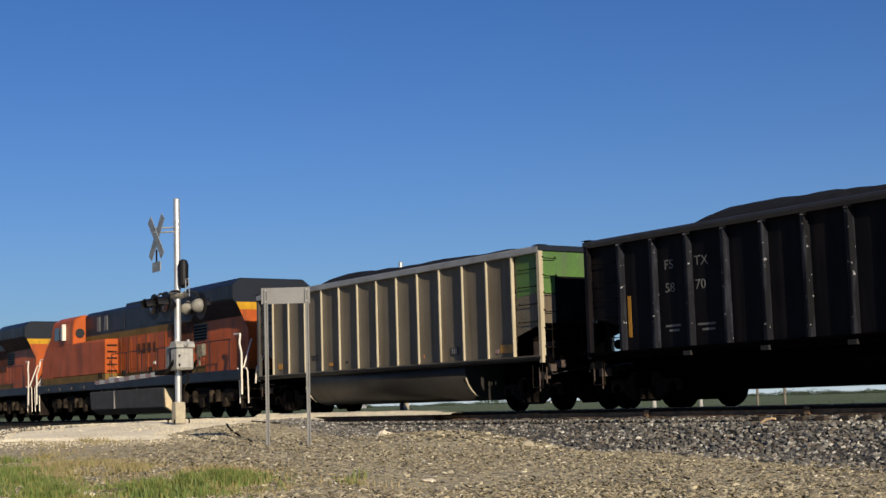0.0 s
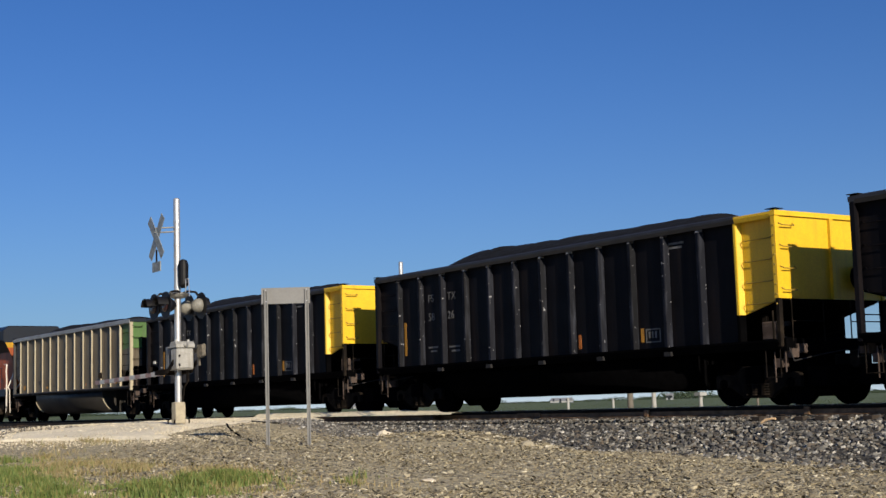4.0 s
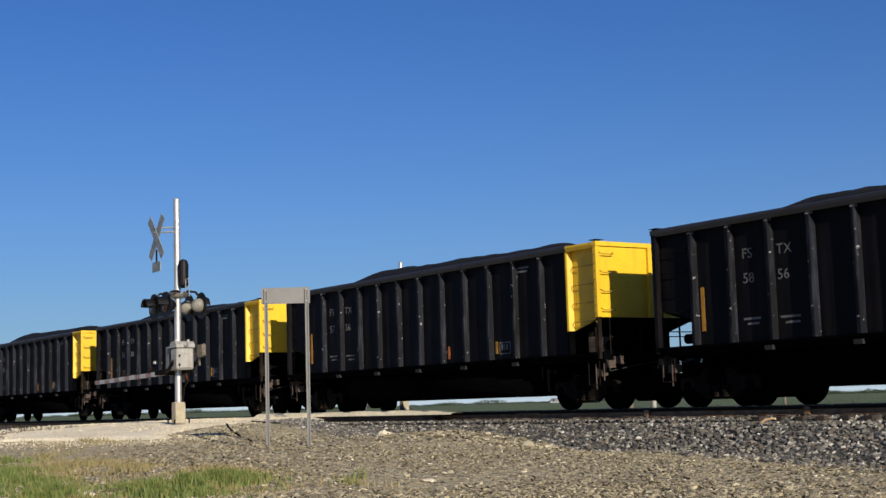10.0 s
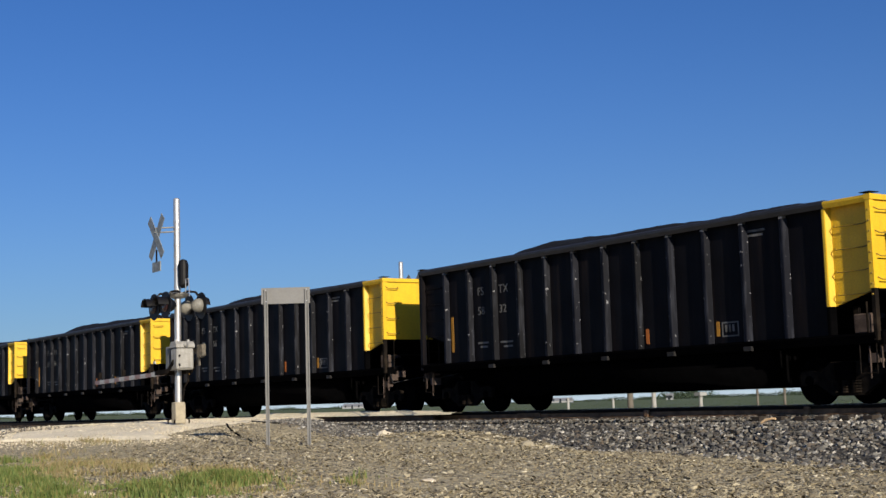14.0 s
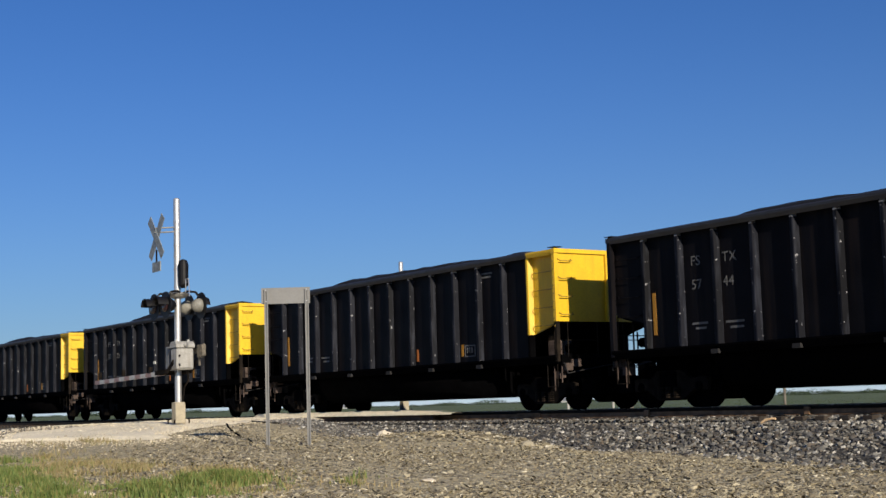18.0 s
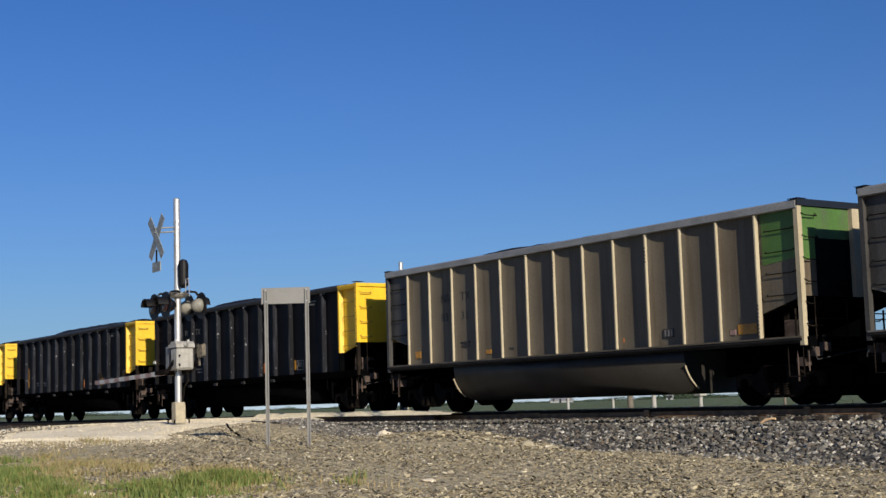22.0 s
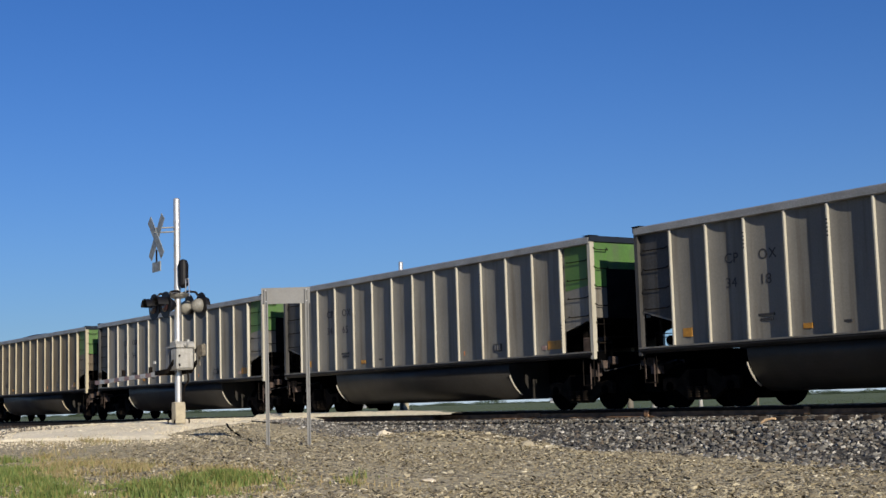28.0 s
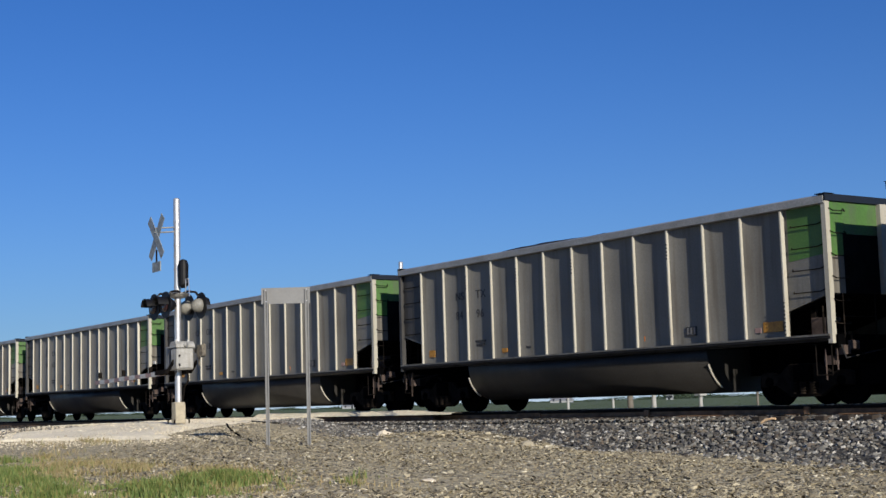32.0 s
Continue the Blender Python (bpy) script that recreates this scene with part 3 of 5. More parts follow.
def scatter_straw():
    rng = random.Random(21)
    verts, faces = [], []
    for _ in range(21000):
        d, a = 9 + 20 * rng.random() ** 1.2, rng.uniform(-0.36, 0.36)
        x = d * (-0.82 * math.cos(a) + 0.56 * math.sin(a))
        y = d * (0.56 * math.cos(a) + 0.82 * math.sin(a))
        if y > 15.5 or y < 0.5 or road_sw(x, y)[1] > -2.5 or noise.noise((x * 0.4, y * 0.4, 44)) < -0.25:
            continue
        z, t, n = ground_z(x, y) + 0.012, rng.uniform(0, 6.283), rng.uniform(0.014, 0.042)
        w, lift = rng.uniform(0.007, 0.018), rng.uniform(-0.01, 0.035)
        c, s = math.cos(t), math.sin(t)
        k = len(verts)
        for u, v, h in ((-n, -w, 0), (n, -w, lift), (n, w, lift + 0.004), (-n, w, 0.004), (0, 0, 0.012 + lift * 0.5)):
            verts.append((x + u * c - v * s, y + u * s + v * c, z + h))
        faces += [(k, k + 1, k + 4), (k + 1, k + 2, k + 4), (k + 2, k + 3, k + 4), (k + 3, k, k + 4)]
    me = bpy.data.meshes.new("straw")
    me.from_pydata(verts, [], faces)
    me.materials.append(STRAW)
    tagged(new("straw", me), "dry straw and bark bits strewn over soil", "straw", kind="stuff")


scatter_straw()


def scatter_pale():
    rng = random.Random(9)
    out = []
    for _ in range(15000):
        s = rng.uniform(-19.5, 6)
        edge = rng.random() < 0.45
        w = (rng.choice((-2.4, 2.2)) + rng.gauss(0, 0.45)) if edge else rng.uniform(-2.4, 2.4)
        if s < -18 and rng.random() < 0.5:
            s += rng.gauss(0, 0.8)
        p = ROAD_P + ROAD_U * s + ROAD_N * w
        if abs(p.y - MID) < 2.2:
            continue
        z = road_z(p.x, p.y) if -2.2 < w < 2.8 and s > -18 else ground_z(p.x, p.y)
        k = rng.uniform(0.006, 0.017) * (2.2 if rng.random() < 0.05 else 1)
        out.append((p.x, p.y, z, k))
    for _ in range(2500):
        s = -18.6 + rng.gauss(0, 0.7)
        w = rng.uniform(-3.4, 3.0)
        p = ROAD_P + ROAD_U * s + ROAD_N * w
        out.append((p.x, p.y, ground_z(p.x, p.y) + 0.005, rng.uniform(0.006, 0.02)))
    rock_mesh("pale_gravel", out, PALE, "pale limestone gravel spread over the road", "gravel", 7)


scatter_pale()


# ---- coal cars ----
HALF = 7.33
TOP = {"black": 3.72, "alu": 3.835}
SILL = 1.23
PITCH = 2 * HALF / 14
INSET = {"black": 1.43, "alu": 1.475}


def sweep(d):
    """Depth of a side sheet of the lighter cars at d metres past a rib: it curves out to meet that rib."""
    return 0.102 * math.exp(-d / 0.16) + 0.012 * math.exp(-(PITCH - d) / 0.06)


def bow(x):
    """The same, by the distance from the left end of the car."""
    i = int(x / PITCH)
    return sweep(x - i * PITCH) if 0 < i < 13 else 0.02


def bow_sheet(bm, s, yi, top):
    """Side sheet whose bays curve out to their ribs, with the lower end corners cut away."""
    cols = []
    n = 14
    for i in range(14):
        for k in range(n + (i == 13)):
            d = PITCH * (k / n) ** 1.7
            x = -HALF + PITCH * i + d
            y = yi + (sweep(d) if 0 < i < 13 else 0.02)
            over = abs(x) - (HALF - PITCH)
            lo = SILL if over < 0.001 else 1.78 + 0.28 * over / PITCH
            cols.append((x, y, lo))
    rows = [[bm.verts.new((x, s * (y - d), z)) for x, y, lo in cols for z in (lo, top)] for d in (0.0, 0.03)]
    for r in rows:
        for c in range(len(cols) - 1):
            bm.faces.new((r[2 * c], r[2 * c + 2], r[2 * c + 3], r[2 * c + 1]))


def build_wheelset(parent, at, r=0.457):
    bm = bmesh.new()
    for s in (-1, 1):
        ring = [(0.10, 0.65), (0.12, 0.70), (r - 0.07, 0.715), (r + 0.025, 0.685), (r + 0.025, 0.712), (r, 0.722), (r, 0.80), (r - 0.06, 0.80), (r - 0.08, 0.765), (0.14, 0.79), (0.12, 0.86)]
        lathe(bm, [(a, s * b) for a, b in ring], "y", 24)
        for k in range(3):
            c = k * 2.094
            tube(bm, (0.07 * math.cos(c), s * 0.86, 0.07 * math.sin(c)), (0.07 * math.cos(c), s * 1.06, 0.07 * math.sin(c)), 0.02, 6)
        tube(bm, (0, s * 0.8, 0), (0, s * 1.05, 0), 0.095, 12)
    tube(bm, (0, -0.8, 0), (0, 0.8, 0), 0.085, 10)
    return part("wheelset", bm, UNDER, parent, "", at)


def build_truck(parent, x):
    t = new("truck")
    t.parent, t.location = parent, (x, 0, 0)
    bm = bmesh.new()
    out = [(-1.12, 0.36), (-1.12, 0.62), (-0.95, 0.66), (-0.62, 0.60), (-0.38, 0.80), (0.38, 0.80), (0.62, 0.60), (0.95, 0.66), (1.12, 0.62), (1.12, 0.36),
           (0.72, 0.40), (0.36, 0.16), (-0.36, 0.16), (-0.72, 0.40)]
    prism(bm, out, "y", -1.02, -0.90)
    f = part("side_frame", bm, GRIME, t, "cast side frame dusted with brake dirt", bevel=0.012)
    again("side_frame", f, t, (0, 1.92, 0))
    bm = bmesh.new()
    box(bm, -0.22, 0.22, -1.12, 1.12, 0.45, 0.78)
    part("bolster", bm, UNDER, t, bevel=0.02)
    for k, sx in enumerate((-0.24, 0.0, 0.24)):
        for s in (-1, 1):
            bm = bmesh.new()
            for j in range(5):
                tube(bm, (sx, s * 1.04, 0.22 + 0.05 * j), (sx, s * 1.04, 0.25 + 0.05 * j), 0.09, 10)
            part("spring", bm, GRIME, t)
    for s in (-0.89, 0.89):
        build_wheelset(t, (s, 0, 0.457))
    return t


def build_car(style, label):
    car = tagged(new("coal_car"), label, "railway wagon", "coal cars of the train")
    top = TOP[style]
    dark = style == "black"
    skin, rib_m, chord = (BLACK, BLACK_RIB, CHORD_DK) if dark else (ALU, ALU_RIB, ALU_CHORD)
    paint = YELLOW if dark else GREEN
    a = HALF - PITCH
    yi = INSET[style]
    for s in (-1, 1):
        bm = bmesh.new()
        lo, hi = (s * yi, s * (yi - 0.03)) if s > 0 else (s * (yi - 0.03), s * yi)
        if dark:
            prism(bm, [(-a, SILL), (a, SILL), (a, top), (-HALF, top), (-HALF, 2.06), (-a, 1.78)], "y", lo, hi)
        else:
            bow_sheet(bm, s, yi, top)
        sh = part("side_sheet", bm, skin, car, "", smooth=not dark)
        bm = bmesh.new()
        lo, hi = (s * (yi + 0.004), s * (yi - 0.034)) if s > 0 else (s * (yi - 0.034), s * (yi + 0.004))
        if dark:
            prism(bm, [(a, 1.78), (HALF, 2.06), (HALF, top), (a, top)], "y", lo, hi)
        else:
            lo, hi = sorted((s * (yi + 0.022), s * (yi + 0.026)))
            prism(bm, [(a + 0.09, 2.72), (HALF - 0.1, 2.80), (HALF - 0.1, top - 0.1), (a + 0.09, top - 0.1)], "y", lo, hi)
        part("end_bay_sheet", bm, paint, car, "yellow painted end bay" if dark else "green painted patch on the end bay")
        for i in range(1, 14):
            x = -HALF + PITCH * i
            o, w = (1.56, 0.042) if dark else (1.605, 0.026)
            if dark:
                prof = [(x - 0.10, s * yi), (x - w, s * (o - 0.01)), (x - w + 0.02, s * o), (x + w - 0.02, s * o), (x + w, s * (o - 0.01)), (x + 0.085, s * yi)]
            else:
                prof = [(x - 0.04, s * (yi + 0.01)), (x - w, s * (o - 0.012)), (x - w + 0.01, s * o), (x + w - 0.010, s * o), (x + w, s * (o - 0.010)), (x + w + 0.010, s * (yi + 0.05))]
            bm = bmesh.new()
            prism(bm, prof if s > 0 else prof[::-1], "z", SILL + 0.02, top - 0.14)
            yel = dark and i == 13
            if yel:
                bm.free()
                bm = bmesh.new()
                prism(bm, prof if s > 0 else prof[::-1], "z", 1.80, top - 0.05)
                low = bmesh.new()
                prism(low, prof if s > 0 else prof[::-1], "z", SILL + 0.02, 1.795)
                part("rib_foot", low, UNDER, car)
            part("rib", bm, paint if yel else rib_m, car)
            if not yel:
                bm = bmesh.new()
                prism(bm, [(s * yi, top - 0.14), (s * o, top - 0.14), (s * (yi + 0.05), top - 0.02), (s * yi, top - 0.02)], "x", x - w, x + w)
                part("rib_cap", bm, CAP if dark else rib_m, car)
        bm = bmesh.new()
        low = [(1.57, top - 0.10), (1.60, top - 0.02)] if dark else [(1.57, top - 0.12), (1.615, top - 0.10)]
        prism(bm, [(s * q, z) for q, z in [(1.38, top - 0.02)] + low + [(low[1][0], top + 0.03), (1.56, top + 0.06), (1.38, top + 0.06)]], "x", -HALF - 0.03, (a if dark else HALF) + 0.03)
        rail_top = part("top_chord", bm, chord, car)
        if dark:
            bm = bmesh.new()
            prism(bm, [(s * 1.38, top - 0.02), (s * 1.57, top - 0.10), (s * 1.60, top - 0.02), (s * 1.60, top + 0.02), (s * 1.56, top + 0.035), (s * 1.38, top + 0.035)], "x", a + 0.032, HALF + 0.03)
            part("top_chord_end", bm, YELLOW, rail_top, "dulled yellow end of the top rail")
        for e in (-1, 1):
            bm = bmesh.new()
            lo, hi = sorted((s * 1.36, s * 1.615))
            lx, hx = sorted((e * (HALF - 0.16), e * (HALF + 0.09)))
            box(bm, lx, hx, lo, hi, top + 0.0705, top + 0.082)
            part("corner_gusset", bm, SHADOW_AND_PLATE, car, "dark corner plate on the top rail")
        bm = bmesh.new()
        deep = 0.14 if dark else 0.055
        prism(bm, [(s * 1.30, SILL - deep), (s * 1.55, SILL - deep), (s * 1.61, SILL), (s * 1.61, SILL + 0.04), (s * 1.30, SILL + 0.04)], "x", -HALF, HALF)
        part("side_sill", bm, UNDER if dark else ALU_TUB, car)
        if not dark:
            bm = bmesh.new()
            lo, hi = sorted((s * 1.45, s * 1.622))
            box(bm, -HALF, HALF, lo, hi, SILL + 0.042, SILL + 0.075)
            part("sill_lip", bm, ALU, car)
            # The left end bay gets a darker sheet than the other bays.
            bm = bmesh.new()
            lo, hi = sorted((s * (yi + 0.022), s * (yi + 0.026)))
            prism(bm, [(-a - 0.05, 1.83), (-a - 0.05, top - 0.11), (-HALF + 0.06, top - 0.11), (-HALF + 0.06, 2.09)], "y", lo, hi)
            part("end_bay_sheet", bm, ALU_DULL, car, "darker end bay")
        for e in (-1, 1):
            bm = bmesh.new()
            if dark and e > 0:
                box(bm, e * HALF - 0.05, e * HALF + 0.05, s * 1.47, s * 1.59, 2.06, top)
                part("corner_post", bm, paint, car)
                bm = bmesh.new()
                box(bm, e * HALF - 0.04, e * HALF + 0.04, s * 1.48, s * 1.58, SILL - 0.1, 2.055)
                part("corner_post_foot", bm, GRIME, car)
            else:
                box(bm, e * HALF - 0.05, e * HALF + 0.05, s * 1.47, s * 1.59, SILL - 0.1, top)
                part("corner_post", bm, skin if dark else (ALU_DULL if e < 0 else ALU_RIB), car)
    for e in (-1, 1):
        pm = paint if e > 0 else skin
        bm = bmesh.new()
        box(bm, e * HALF - 0.02, e * HALF + 0.02, -1.47, 1.47, 2.06 if dark else top - 0.66, top)
        part("end_sheet", bm, pm, car, ("yellow" if dark else "green") + " painted end sheet" if e > 0 else "")
        if not dark:
            # Near-black centre paints in the neighbouring car's shadow; top and edges stay lit colours.
            bm = bmesh.new()
            box(bm, e * HALF - 0.02, e * HALF + 0.02, -1.10, 1.10, 2.06, top - 0.664)
            part("end_sheet", bm, SHADOW_AND_PLATE, car, "lower end sheet with the next car's shadow painted in")
            for q in (-1, 1):
                bm = bmesh.new()
                lo, hi = sorted((q * 1.102, q * 1.47))
                box(bm, e * HALF - 0.02, e * HALF + 0.02, lo, hi, 2.06, 2.746)
                part("end_sheet_edge", bm, ALU, car)
                bm = bmesh.new()
                box(bm, e * HALF - 0.02, e * HALF + 0.02, lo, hi, 2.75, top - 0.664)
                part("end_sheet_edge", bm, pm, car)
        bm = bmesh.new()
        hw = 0.05 if dark else 0.10
        lx, hx = sorted((e * (HALF + 0.02), e * (HALF + (0.09 if dark else 0.12))))
        box(bm, lx, hx, -hw, hw, 2.06, top - 0.06)
        part("end_post", bm, pm if dark else ALU_RIB, car)
        bm = bmesh.new()
        box(bm, e * HALF - 0.07, e * HALF + 0.07, -1.6, 1.6, top - 0.06, top + (0.04 if dark else 0.07))
        part("end_chord", bm, (YELLOW if e > 0 else CHORD_DK) if dark else LOCO_BLACK, car)
        bm = bmesh.new()
        prism(bm, [(e * HALF, 2.02), (e * HALF, 2.06), (e * (a - 0.9), 1.52), (e * (a - 0.9), 1.48)], "y", -1.40, 1.40)
        part("slope_sheet", bm, UNDER, car)
        bm = bmesh.new()
        box(bm, e * (HALF - 0.02), e * (HALF + 0.1), -1.5, 1.5, SILL - 0.18, SILL + 0.06)
        box(bm, e * (a - 0.1), e * HALF, -0.3, 0.3, 0.72, SILL)
        part("end_platform", bm, UNDER, car)
        for y, n in ((-1.52, 1), (1.52, 1)):
            for k in range(4 if dark else 6):
                bm = bmesh.new()
                z = top - 0.2 - 0.42 * k
                pipe(bm, [(e * (HALF + 0.05), y * 0.98, z), (e * (HALF + 0.12), y * 0.96, z - 0.05), (e * (HALF + 0.12), y * 0.74, z - 0.05), (e * (HALF + 0.05), y * 0.72, z)], 0.012, 6)
                part("rung", bm, (YELLOW_RUNG if e > 0 else BLACK) if dark else GRIME, car)
        for s in (-1, 1):
            for k in range(4):
                bm = bmesh.new()
                z = top - 0.42 - 0.42 * k
                out = yi + (0.075 if dark else 0.07)
                pipe(bm, [(e * (a + 0.16), s * yi, z), (e * (a + 0.2), s * out, z - 0.05), (e * (HALF - 0.2), s * out, z - 0.05), (e * (HALF - 0.1), s * yi, z)], 0.010, 6)
                part("rung", bm, (YELLOW_RUNG if e > 0 else BLACK) if dark else GRIME, car)
            bm = bmesh.new()
            box(bm, e * (a + 0.3) - 0.06, e * (a + 0.3) + 0.06, s * 1.1, s * 1.16, SILL, 1.8)
            tube(bm, (e * (a + 0.66), s * 1.3, SILL), (e * (a + 0.66), s * 1.3, 1.85), 0.02, 6)
            part("platform_brace", bm, GRIME, car)
            bm = bmesh.new()
            pipe(bm, [(e * (HALF - 0.05), s * 1.52, SILL - 0.1), (e * (HALF - 0.05), s * 1.52, 0.55), (e * (HALF - 0.42), s * 1.52, 0.55), (e * (HALF - 0.42), s * 1.52, SILL - 0.1)], 0.013, 6)
            part("stirrup_step", bm, GRIME, car, "thin steel stirrup step")
        bm = bmesh.new()
        box(bm, e * (HALF + 0.05), e * (HALF + 0.62), -0.1, 0.1, 0.76, 0.98)
        box(bm, e * (HALF + 0.5), e * (HALF + 0.76), -0.2, 0.16, 0.70, 1.04)
        part("coupler", bm, GRIME, car, "", bevel=0.02)
        for s in (-1, 1):
            bm = bmesh.new()
            box(bm, min(e * (HALF + 0.06), e * (HALF + 0.16)), max(e * (HALF + 0.06), e * (HALF + 0.16)), s * 1.1 - 0.14, s * 1.1 + 0.14, 1.0, 1.18)
            part("push_pole_pocket", bm, GEAR, car, "", bevel=0.02)
            bm = bmesh.new()
            pipe(bm, [(e * (HALF + 0.12), s * 1.45, 1.1), (e * (HALF + 0.2), s * 1.42, 0.85), (e * (HALF + 0.24), s * 0.6, 0.98), (e * (HALF + 0.4), s * 0.15, 1.05)], 0.014, 6)
            part("uncoupling_lever", bm, ALU_TUB, car)
            bm = bmesh.new()
            tube(bm, (e * (HALF + 0.1), s * 1.3, SILL), (e * (HALF + 0.1), s * 1.3, 2.05), 0.014, 6)
            tube(bm, (e * (HALF + 0.1), s * 0.4, SILL), (e * (HALF + 0.1), s * 0.4, 2.05), 0.014, 6)
            tube(bm, (e * (HALF + 0.1), s * 0.4, 1.62), (e * (HALF + 0.1), s * 1.3, 1.62), 0.012, 6)
            part("platform_handrail", bm, GRIME, car)
        # Added dark block that blacks out the gap under the coupling; no actual gear.
        bm = bmesh.new()
        lx, hx = sorted((e * (HALF + 0.11), e * (HALF + 0.56)))
        box(bm, lx, hx, -0.95, 0.95, 0.36, 0.74)
        part("draft_gear", bm, UNDER, car)
        for k, (gx, gz) in enumerate(((-0.32, 0.74), (-0.05, 0.92))):
            bm = bmesh.new()
            lx, hx = sorted((e * (HALF + gx), e * (HALF + gx + 0.2)))
            box(bm, lx, hx, -1.42, -1.22, gz, gz + 0.17)
            tube(bm, (e * (HALF + gx + 0.06), -1.44, gz - 0.28), (e * (HALF + gx + 0.06), -1.44, gz + 0.3), 0.016, 6)
            part("brake_rigging", bm, GEAR, car, "dusty brake rigging", bevel=0.0)
        bm = bmesh.new()
        tube(bm, (e * (a + 0.2), -0.9, 1.45), (e * (HALF - 0.2), -0.9, 1.45), 0.11, 12)
        part("air_reservoir", bm, UNDER, car)
        bm = bmesh.new()
        pipe(bm, [(e * (HALF + 0.1), -0.45, 0.85), (e * (HALF + 0.35), -0.4, 0.45), (e * (HALF + 0.75), -0.2, 0.4)], 0.03, 6)
        part("brake_hose", bm, UNDER, car)
    bm = bmesh.new()
    box(bm, a - 0.1 + 0.35, a + 0.65, -1.2, -0.75, SILL + 0.05, SILL + 0.42)
    part("brake_valve", bm, GEAR, car, "dusty pinkish-grey brake valve", bevel=0.03)
    bm = bmesh.new()
    tube(bm, (HALF + 0.12, 0.7, 2.5), (HALF + 0.16, 0.7, 2.5), 0.27, 14)
    part("brake_wheel", bm, UNDER, car)
    for s in (-1, 1):
        rivet = None
        for k in range(9):
            z = top - 0.25 - 0.19 * k if dark else SILL + 0.12 + 0.075 * k
            if rivet is None:
                bm = bmesh.new()
                lathe(bm, [(0.022, 0.0), (0.016, s * 0.012), (0.006, s * 0.016)], "y", 6)
                rivet = part("rivet", bm, YELLOW_RUNG if dark else CHORD_DK, car)
                rivet.location = (HALF - 0.0 if dark else a, s * (1.59 if dark else 1.61), z)
            else:
                again("rivet", rivet, car, (HALF - 0.0 if dark else a, s * (1.59 if dark else 1.61), z))
    if not dark:
        slot = None
        for i in (3, 5, 7, 10):
            for k in range(5):
                at = (-HALF + PITCH * i, -1.6055, top - 0.42 - 0.075 * k)
                if slot is None:
                    bm = bmesh.new()
                    box(bm, -0.018, 0.018, -0.003, 0.003, -0.016, 0.016)
                    slot = part("rib_slot", bm, CHORD_DK, car, "", at)
                else:
                    again("rib_slot", slot, car, at)
    # belly tubs and centre sill
    bm = bmesh.new()
    x0, x1 = (-HALF + 2.75, HALF - 2.75) if dark else (-HALF + 2.95, HALF - 3.3)
    yt, zt = (1.25, SILL - 0.1) if dark else (1.47, SILL - 0.05)
    out = [(-yt, zt)] + [(-yt + (0.62 if dark else 0.8) * (1 - math.cos(t)), zt - (0.78 if dark else 0.89) * math.sin(t)) for t in np.linspace(0.25, 1.571, 14)]
    out = out + [(-q, z) for q, z in out[::-1]]
    prism(bm, out, "x", x0, x1)
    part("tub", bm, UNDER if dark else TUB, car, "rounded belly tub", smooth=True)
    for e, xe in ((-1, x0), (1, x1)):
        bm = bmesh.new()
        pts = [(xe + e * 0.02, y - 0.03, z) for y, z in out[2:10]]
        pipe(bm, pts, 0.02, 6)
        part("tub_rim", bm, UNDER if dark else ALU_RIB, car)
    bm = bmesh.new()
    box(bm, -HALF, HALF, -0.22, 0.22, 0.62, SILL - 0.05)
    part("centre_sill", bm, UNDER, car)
    for x in () if not dark else (-4.2, -2.07, 0.03, 2.13, 4.29):
        bm = bmesh.new()
        box(bm, x - 0.10, x + 0.10, -1.63, -1.56, SILL - 0.15, SILL - 0.06)
        part("jacking_pad", bm, ALU_TUB, car)
    for x in (-6.17, 6.17):
        build_truck(car, x)
    # marks on the near side
    if dark:
        marks = [(1.19, 0.10, 1.55, 2.45, YEL_MARK), (8.54, 0.09, 1.38, 1.70, ORG_MARK), (10.63, 0.09, 1.42, 1.72, YEL_MARK)]
    else:
        marks = [(1.25, 0.26, 1.46, 1.64, YEL_MARK), (4.45, 0.22, 1.44, 1.54, YEL_MARK), (9.4, 0.2, 1.44, 1.54, ORG_MARK), (12.75, 0.16, 1.42, 1.52, RED_SHEET), (12.95, 0.5, 1.42, 1.62, YEL_MARK)]
    for x, w, z0, z1, m in marks:
        bm = bmesh.new()
        out = 0.006 if dark else max(bow(x), bow(x + w)) + 0.008
        box(bm, x - HALF, x - HALF + w, -yi - out, -yi - out + 0.012, z0, z1)
        part("reflector", bm, m, car)
    mk = WHITE_MARK if dark else DARK_MARK
    ym = yi if dark else yi + 0.03
    x = 10.78 - HALF
    bm = bmesh.new()
    for bx in ((0, 0.46, 0, 0.03), (0, 0.46, 0.27, 0.30), (0, 0.03, 0.03, 0.27), (0.43, 0.46, 0.03, 0.27)) if dark else ((0.06, 0.34, 0.08, 0.26),):
        box(bm, x + bx[0], x + bx[1], -ym - 0.005, -yi, 1.40 + bx[2], 1.40 + bx[3])
    part("stencil_frame", bm, mk, car)
    for k in range(3):
        bm = bmesh.new()
        box(bm, x + 0.09 + 0.1 * k, x + 0.14 + 0.1 * k, -ym - 0.007, -yi, 1.50, 1.64)
        part("stencil_bar", bm, mk if dark else CHORD, car)
    for px, z, w in ((2.35, 1.70, 0.45), (2.45, 1.60, 0.3), (3.3, 1.68, 0.5), (3.42, 1.57, 0.36), (11.5, 3.42, 0.55), (11.6, 3.33, 0.4)) if dark else ((3.35, 1.75, 0.4), (3.4, 1.66, 0.3), (5.3, 1.5, 0.3)):
        bm = bmesh.new()
